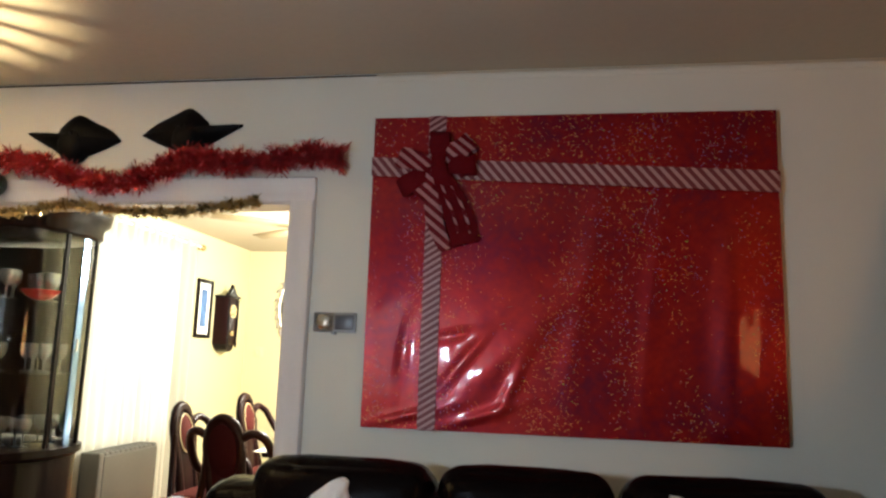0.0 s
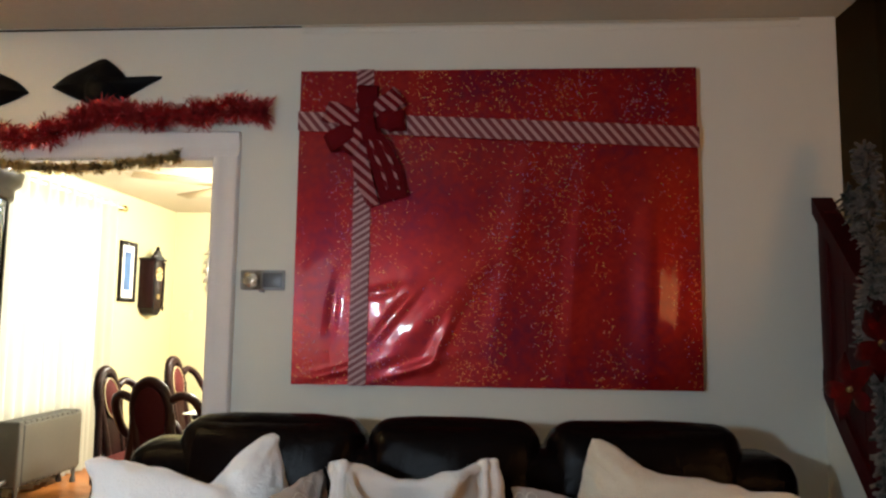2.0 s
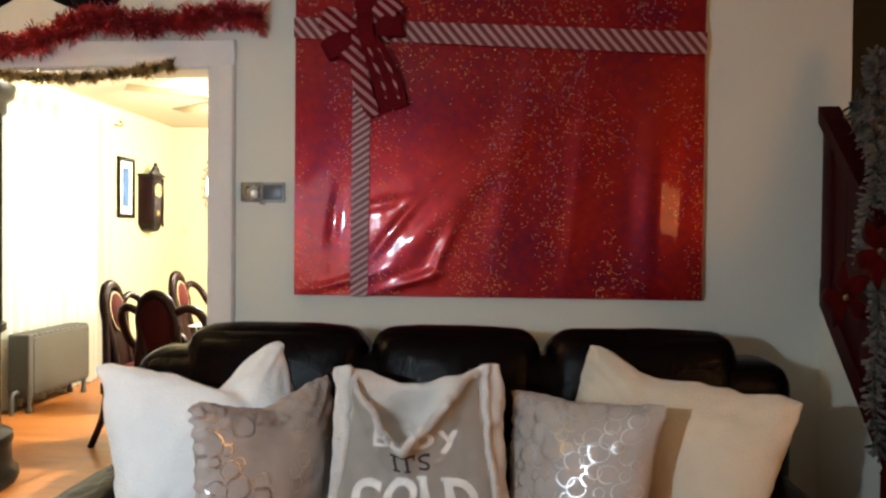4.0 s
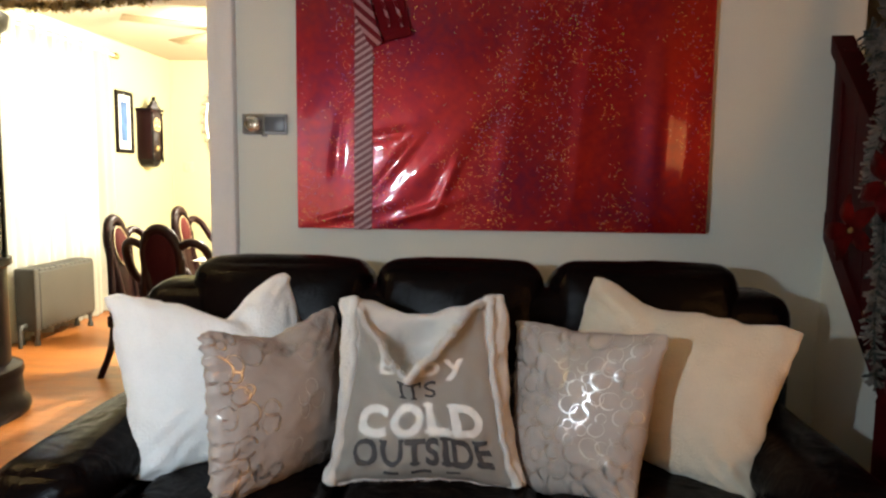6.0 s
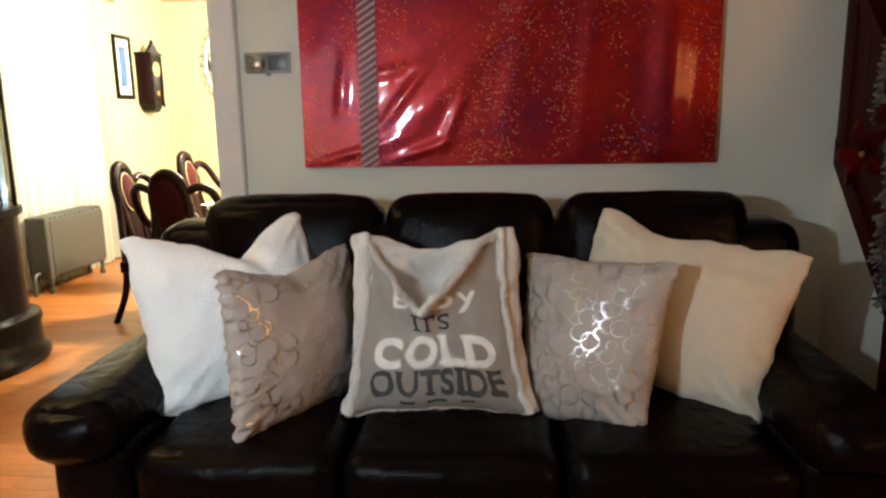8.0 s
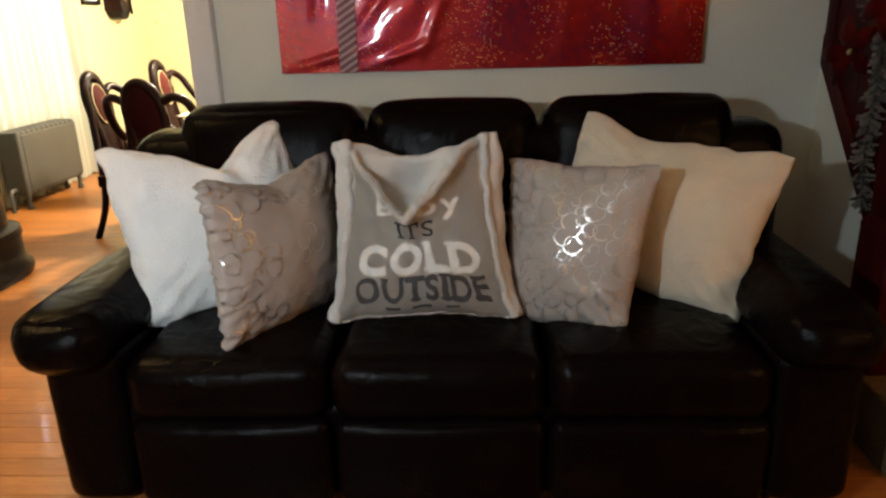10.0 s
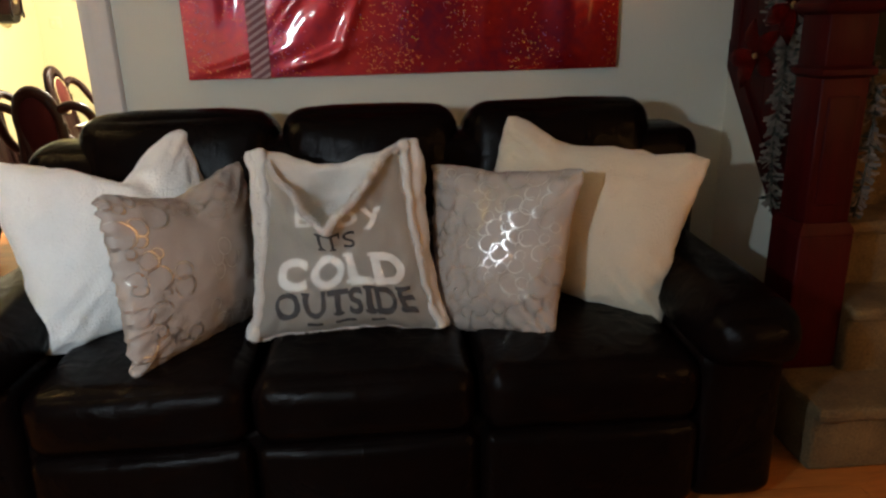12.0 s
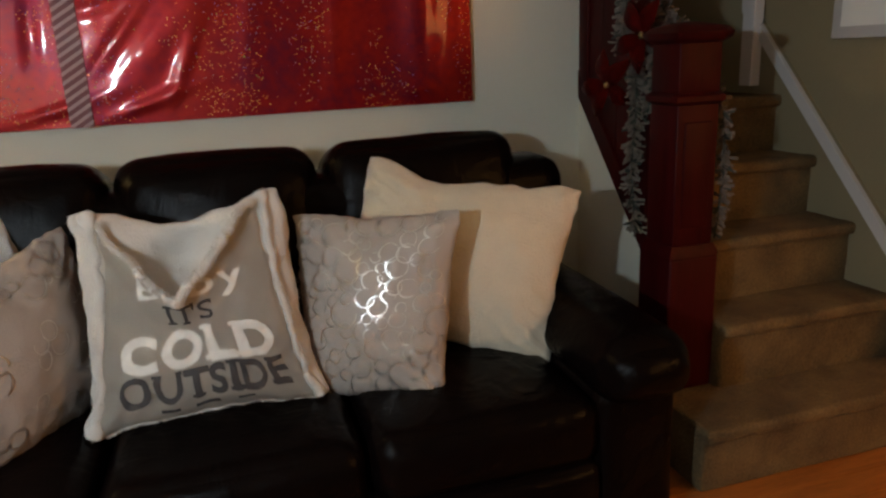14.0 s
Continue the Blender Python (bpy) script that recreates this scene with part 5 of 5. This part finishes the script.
def glyph(char, bold):
    """One letter of the built-in font as a flat mesh, with its width."""
    cu = bpy.data.curves.new("lettering", "FONT")
    cu.body, cu.size, cu.offset, cu.resolution_u = char, 1.0, bold, 4
    ob = new("lettering", cu)
    bpy.context.view_layer.update()
    bm = bmesh.new()
    bm.from_mesh(ob.evaluated_get(bpy.context.evaluated_depsgraph_get()).to_mesh())
    bpy.data.objects.remove(ob)
    lo = min(v.co.x for v in bm.verts)
    for v in bm.verts:
        v.co.x -= lo
    return bm, max(v.co.x for v in bm.verts)


# where slab serifs stand on each letter: (share of the width, share of the height)
SERIFS = {"I": ((0.5, 0.0), (0.5, 1.0)), "T": ((0.5, 0.0),), "L": ((0.1, 1.0), (0.1, 0.0)), "D": ((0.1, 0.0), (0.1, 1.0)), "U": ((0.1, 1.0), (0.9, 1.0)), "E": ((0.1, 0.0), (0.1, 1.0))}


KERN = {"T": -0.12, "L": -0.03}


def words(text, cap, x, z, mat, name, bold=0.0, wide=0.3, slab=0.0):
    """Lettering printed on the linen panel, letter by letter; what lies past its upper edge is folded away."""
    letters, pen = [], 0.0
    for char in text:
        one, width = glyph(char, bold)
        top = max(v.co.y for v in one.verts)
        for fx, fy in SERIFS.get(char, ()) if slab else ():
            half = slab * (0.9 if char in "IT" else 0.7)
            cx = fx * width if fx == 0.5 else slab * 0.33 if fx < 0.5 else width - slab * 0.33
            y0, y1 = (0.0, 0.09) if fy == 0 else (top - 0.09, top)
            one.faces.new([one.verts.new((cx + a * half, b, 0)) for a, b in ((-1, y0), (1, y0), (1, y1), (-1, y1))])
        for v in one.verts:
            v.co.x += pen
        letters.append(one)
        pen += width + ((0.085 + KERN.get(char, 0)) if slab else 0.07)
    spots = [v.co for one in letters for v in one.verts]
    left, right, high = min(c.x for c in spots), max(c.x for c in spots), max(c.y for c in spots)
    for one in letters:
        for v in one.verts:
            v.co.x, v.co.y = (v.co.x - (left + right) / 2) * wide / (right - left), v.co.y * cap / high
        bmesh.ops.triangulate(one, faces=one.faces)
        for _ in range(4):
            bmesh.ops.subdivide_edges(one, edges=[e for e in one.edges if e.calc_length() > 0.011], cuts=1)
            bmesh.ops.triangulate(one, faces=one.faces)
        gone = []
        for v in one.verts:
            px, pz = x + v.co.x, z + v.co.y
            if pz > panel_top(px) - 0.012:
                gone.append(v)
            v.co = on_panel(px, pz, 0.0026)
        bmesh.ops.delete(one, geom=gone, context="VERTS")
        if len(one.faces):
            part(name, one, mat, P3, smooth=False)
        else:
            one.free()


words("Baby", 0.075, 0.01, 0.050, M_WHITEINK, "printed_letter", 0.02, 0.27)
words("IT'S", 0.058, 0.0, -0.024, M_INK, "printed_letter", 0.006, 0.118, 0.15)
words("COLD", 0.092, 0.003, -0.131, M_WHITEINK, "printed_letter", 0.05, 0.352, 0.19)
words("OUTSIDE", 0.082, 0.006, -0.223, M_INK, "printed_letter", 0.028, 0.358, 0.15)
for x0, x1 in ((-0.085, -0.05), (-0.018, 0.028), (0.06, 0.095)):
    last = None
    bars = bmesh.new()
    for i in range(7):
        x = x0 + (x1 - x0) * i / 6
        pair = [bars.verts.new(on_panel(x, z, 0.0026)) for z in (-0.240, -0.249)]
        if last:
            bars.faces.new((last[0], last[1], pair[1], pair[0]))
        last = pair
    part("print_line", bars, M_INK, P3)


def plush_roll(pts, rad, seed):
    """A plump plush edging along points."""
    b = bmesh.new()
    tube(b, pts, [rad * (0.85 + 0.4 * noise.noise(Vector((i * 0.35, seed, 0))) + (0.55 * max(0, 2 * abs(i / (len(pts) - 1) - 0.5) - 0.72) / 0.28 if seed < 3 else 0)) for i in range(len(pts))], 10)
    for v in b.verts:
        v.co += noise.noise_vector(v.co * 60) * 0.004
    part("plush_edging", b, M_PLUSH, P3, "cream plush edging")
    return pts


ROLLS = []
for k, (path, r) in enumerate(((((-0.212, 0.262), (-0.228, 0.0), (-0.250, -0.262)), 0.015), (((0.212, 0.262), (0.231, 0.0), (0.252, -0.262)), 0.011), (((-0.24, -0.27), (0.0, -0.268), (0.24, -0.27)), 0.004))):
    ROLLS.append((plush_roll([on_pillow(p.x, p.z, S3_FLAT, 0.003) for p in curve_pts([(a, 0, c) for a, c in path], 50)], r, k), r))
ROLLS.append((plush_roll([on_panel(x, panel_top(x), 0.004) for x in np.linspace(-S3_EDGE, -0.02, 45)], 0.008, 7), 0.008))
ROLLS.append((plush_roll([on_panel(x, panel_top(x) + 0.004, 0.004) for x in np.linspace(-0.02, S3_EDGE, 45)], 0.011, 9), 0.011))


def pile(spots, count_name, parent, seed, length=0.007):
    """Short soft fibres that stand on a plush surface; spots are places with outward directions."""
    rng = random.Random(seed)
    b = bmesh.new()
    for p, d in spots:
        d = (d + Vector((rng.gauss(0, 0.3), rng.gauss(0, 0.3), rng.gauss(-0.1, 0.3)))).normalized()
        s = d.orthogonal().normalized() * 0.0009
        tip = p + d * length * rng.uniform(0.5, 1.1)
        b.faces.new([b.verts.new(q) for q in (p - s, p + s, tip)])
    part(count_name, b, M_CREAMDIM if parent is P5 else M_PLUSH if parent is P3 else M_FUR, parent, smooth=False)["kind"] = "stuff"


def pillow_spots(spec, count, seed):
    rng = random.Random(seed)
    out = []
    w, h = spec["w"], spec["h"]
    for _ in range(count):
        x, z = rng.uniform(-0.5, 0.5) * w * 0.999, rng.uniform(-0.5, 0.5) * h * 0.999
        p = on_pillow(x, z, spec, -0.0005)
        a = on_pillow(x + 0.004 * (1 if x < 0 else -1), z, spec, 0) - p
        c = on_pillow(x, z + 0.004 * (1 if z < 0 else -1), spec, 0) - p
        n = a.cross(c)
        n = n.normalized() if n.length > 1e-12 else Vector((0, -1, 0))
        out.append((p, -n if n.y > 0 else n))
    return out


pile(pillow_spots(S1, 9000, 1), "plush_nap", P1, 1, 0.0045)
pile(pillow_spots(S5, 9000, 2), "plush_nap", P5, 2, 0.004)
spots = []
roll_rng = random.Random(8)
for pts, r in ROLLS:
    for _ in range(2200):
        i = roll_rng.randrange(len(pts) - 1)
        q = pts[i].lerp(pts[i + 1], roll_rng.random())
        d = Vector((roll_rng.gauss(0, 1), roll_rng.gauss(-0.6, 1), roll_rng.gauss(0, 1))).normalized()
        spots.append((q + d * r * 0.9, d))
pile(spots + pillow_spots(S3, 5000, 4), "plush_nap", P3, 3, 0.008)

# ---- floor boards ----
floor = bpy.data.objects["floor"]
board_rng = random.Random(3)
lengths = (0.6, 0.9, 1.2)
shared = []
for ln in lengths:
    d = bpy.data.meshes.new("board")
    b = boxed((0.0005, 0.0005, -0.012), (ln - 0.0005, 0.0895, 0.0), 0.0008)
    b.to_mesh(d)
    b.free()
    d.materials.append(M_FLOOR)
    shared.append(d)
count = 0
rest = bmesh.new()
y = -4.2
while y < 5.12:
    x = -2.65 - board_rng.uniform(0, 0.8)
    while x < 4.2:
        k = board_rng.randrange(3)
        lo, hi = max(x, -2.65), min(x + lengths[k], 4.2 if y < -1.2 else 3.07 if y < 0.8 else 1.4)
        if -2.65 < x < 0.1 and -1.2 < y < 3.4 and count < 295:
            ob = new("board", shared[k])
            ob.parent = floor
            ob.location = (x, y, 0)
            count += 1
        elif hi - lo > 0.02:
            box(rest, (lo + 0.001, y + 0.001, -0.012), (hi - 0.001, y + 0.089, 0.0))
        x += lengths[k]
    y += 0.09
rest_ob = part("boards", rest, M_FLOOR, floor, smooth=False)
rest_ob["kind"] = "stuff"
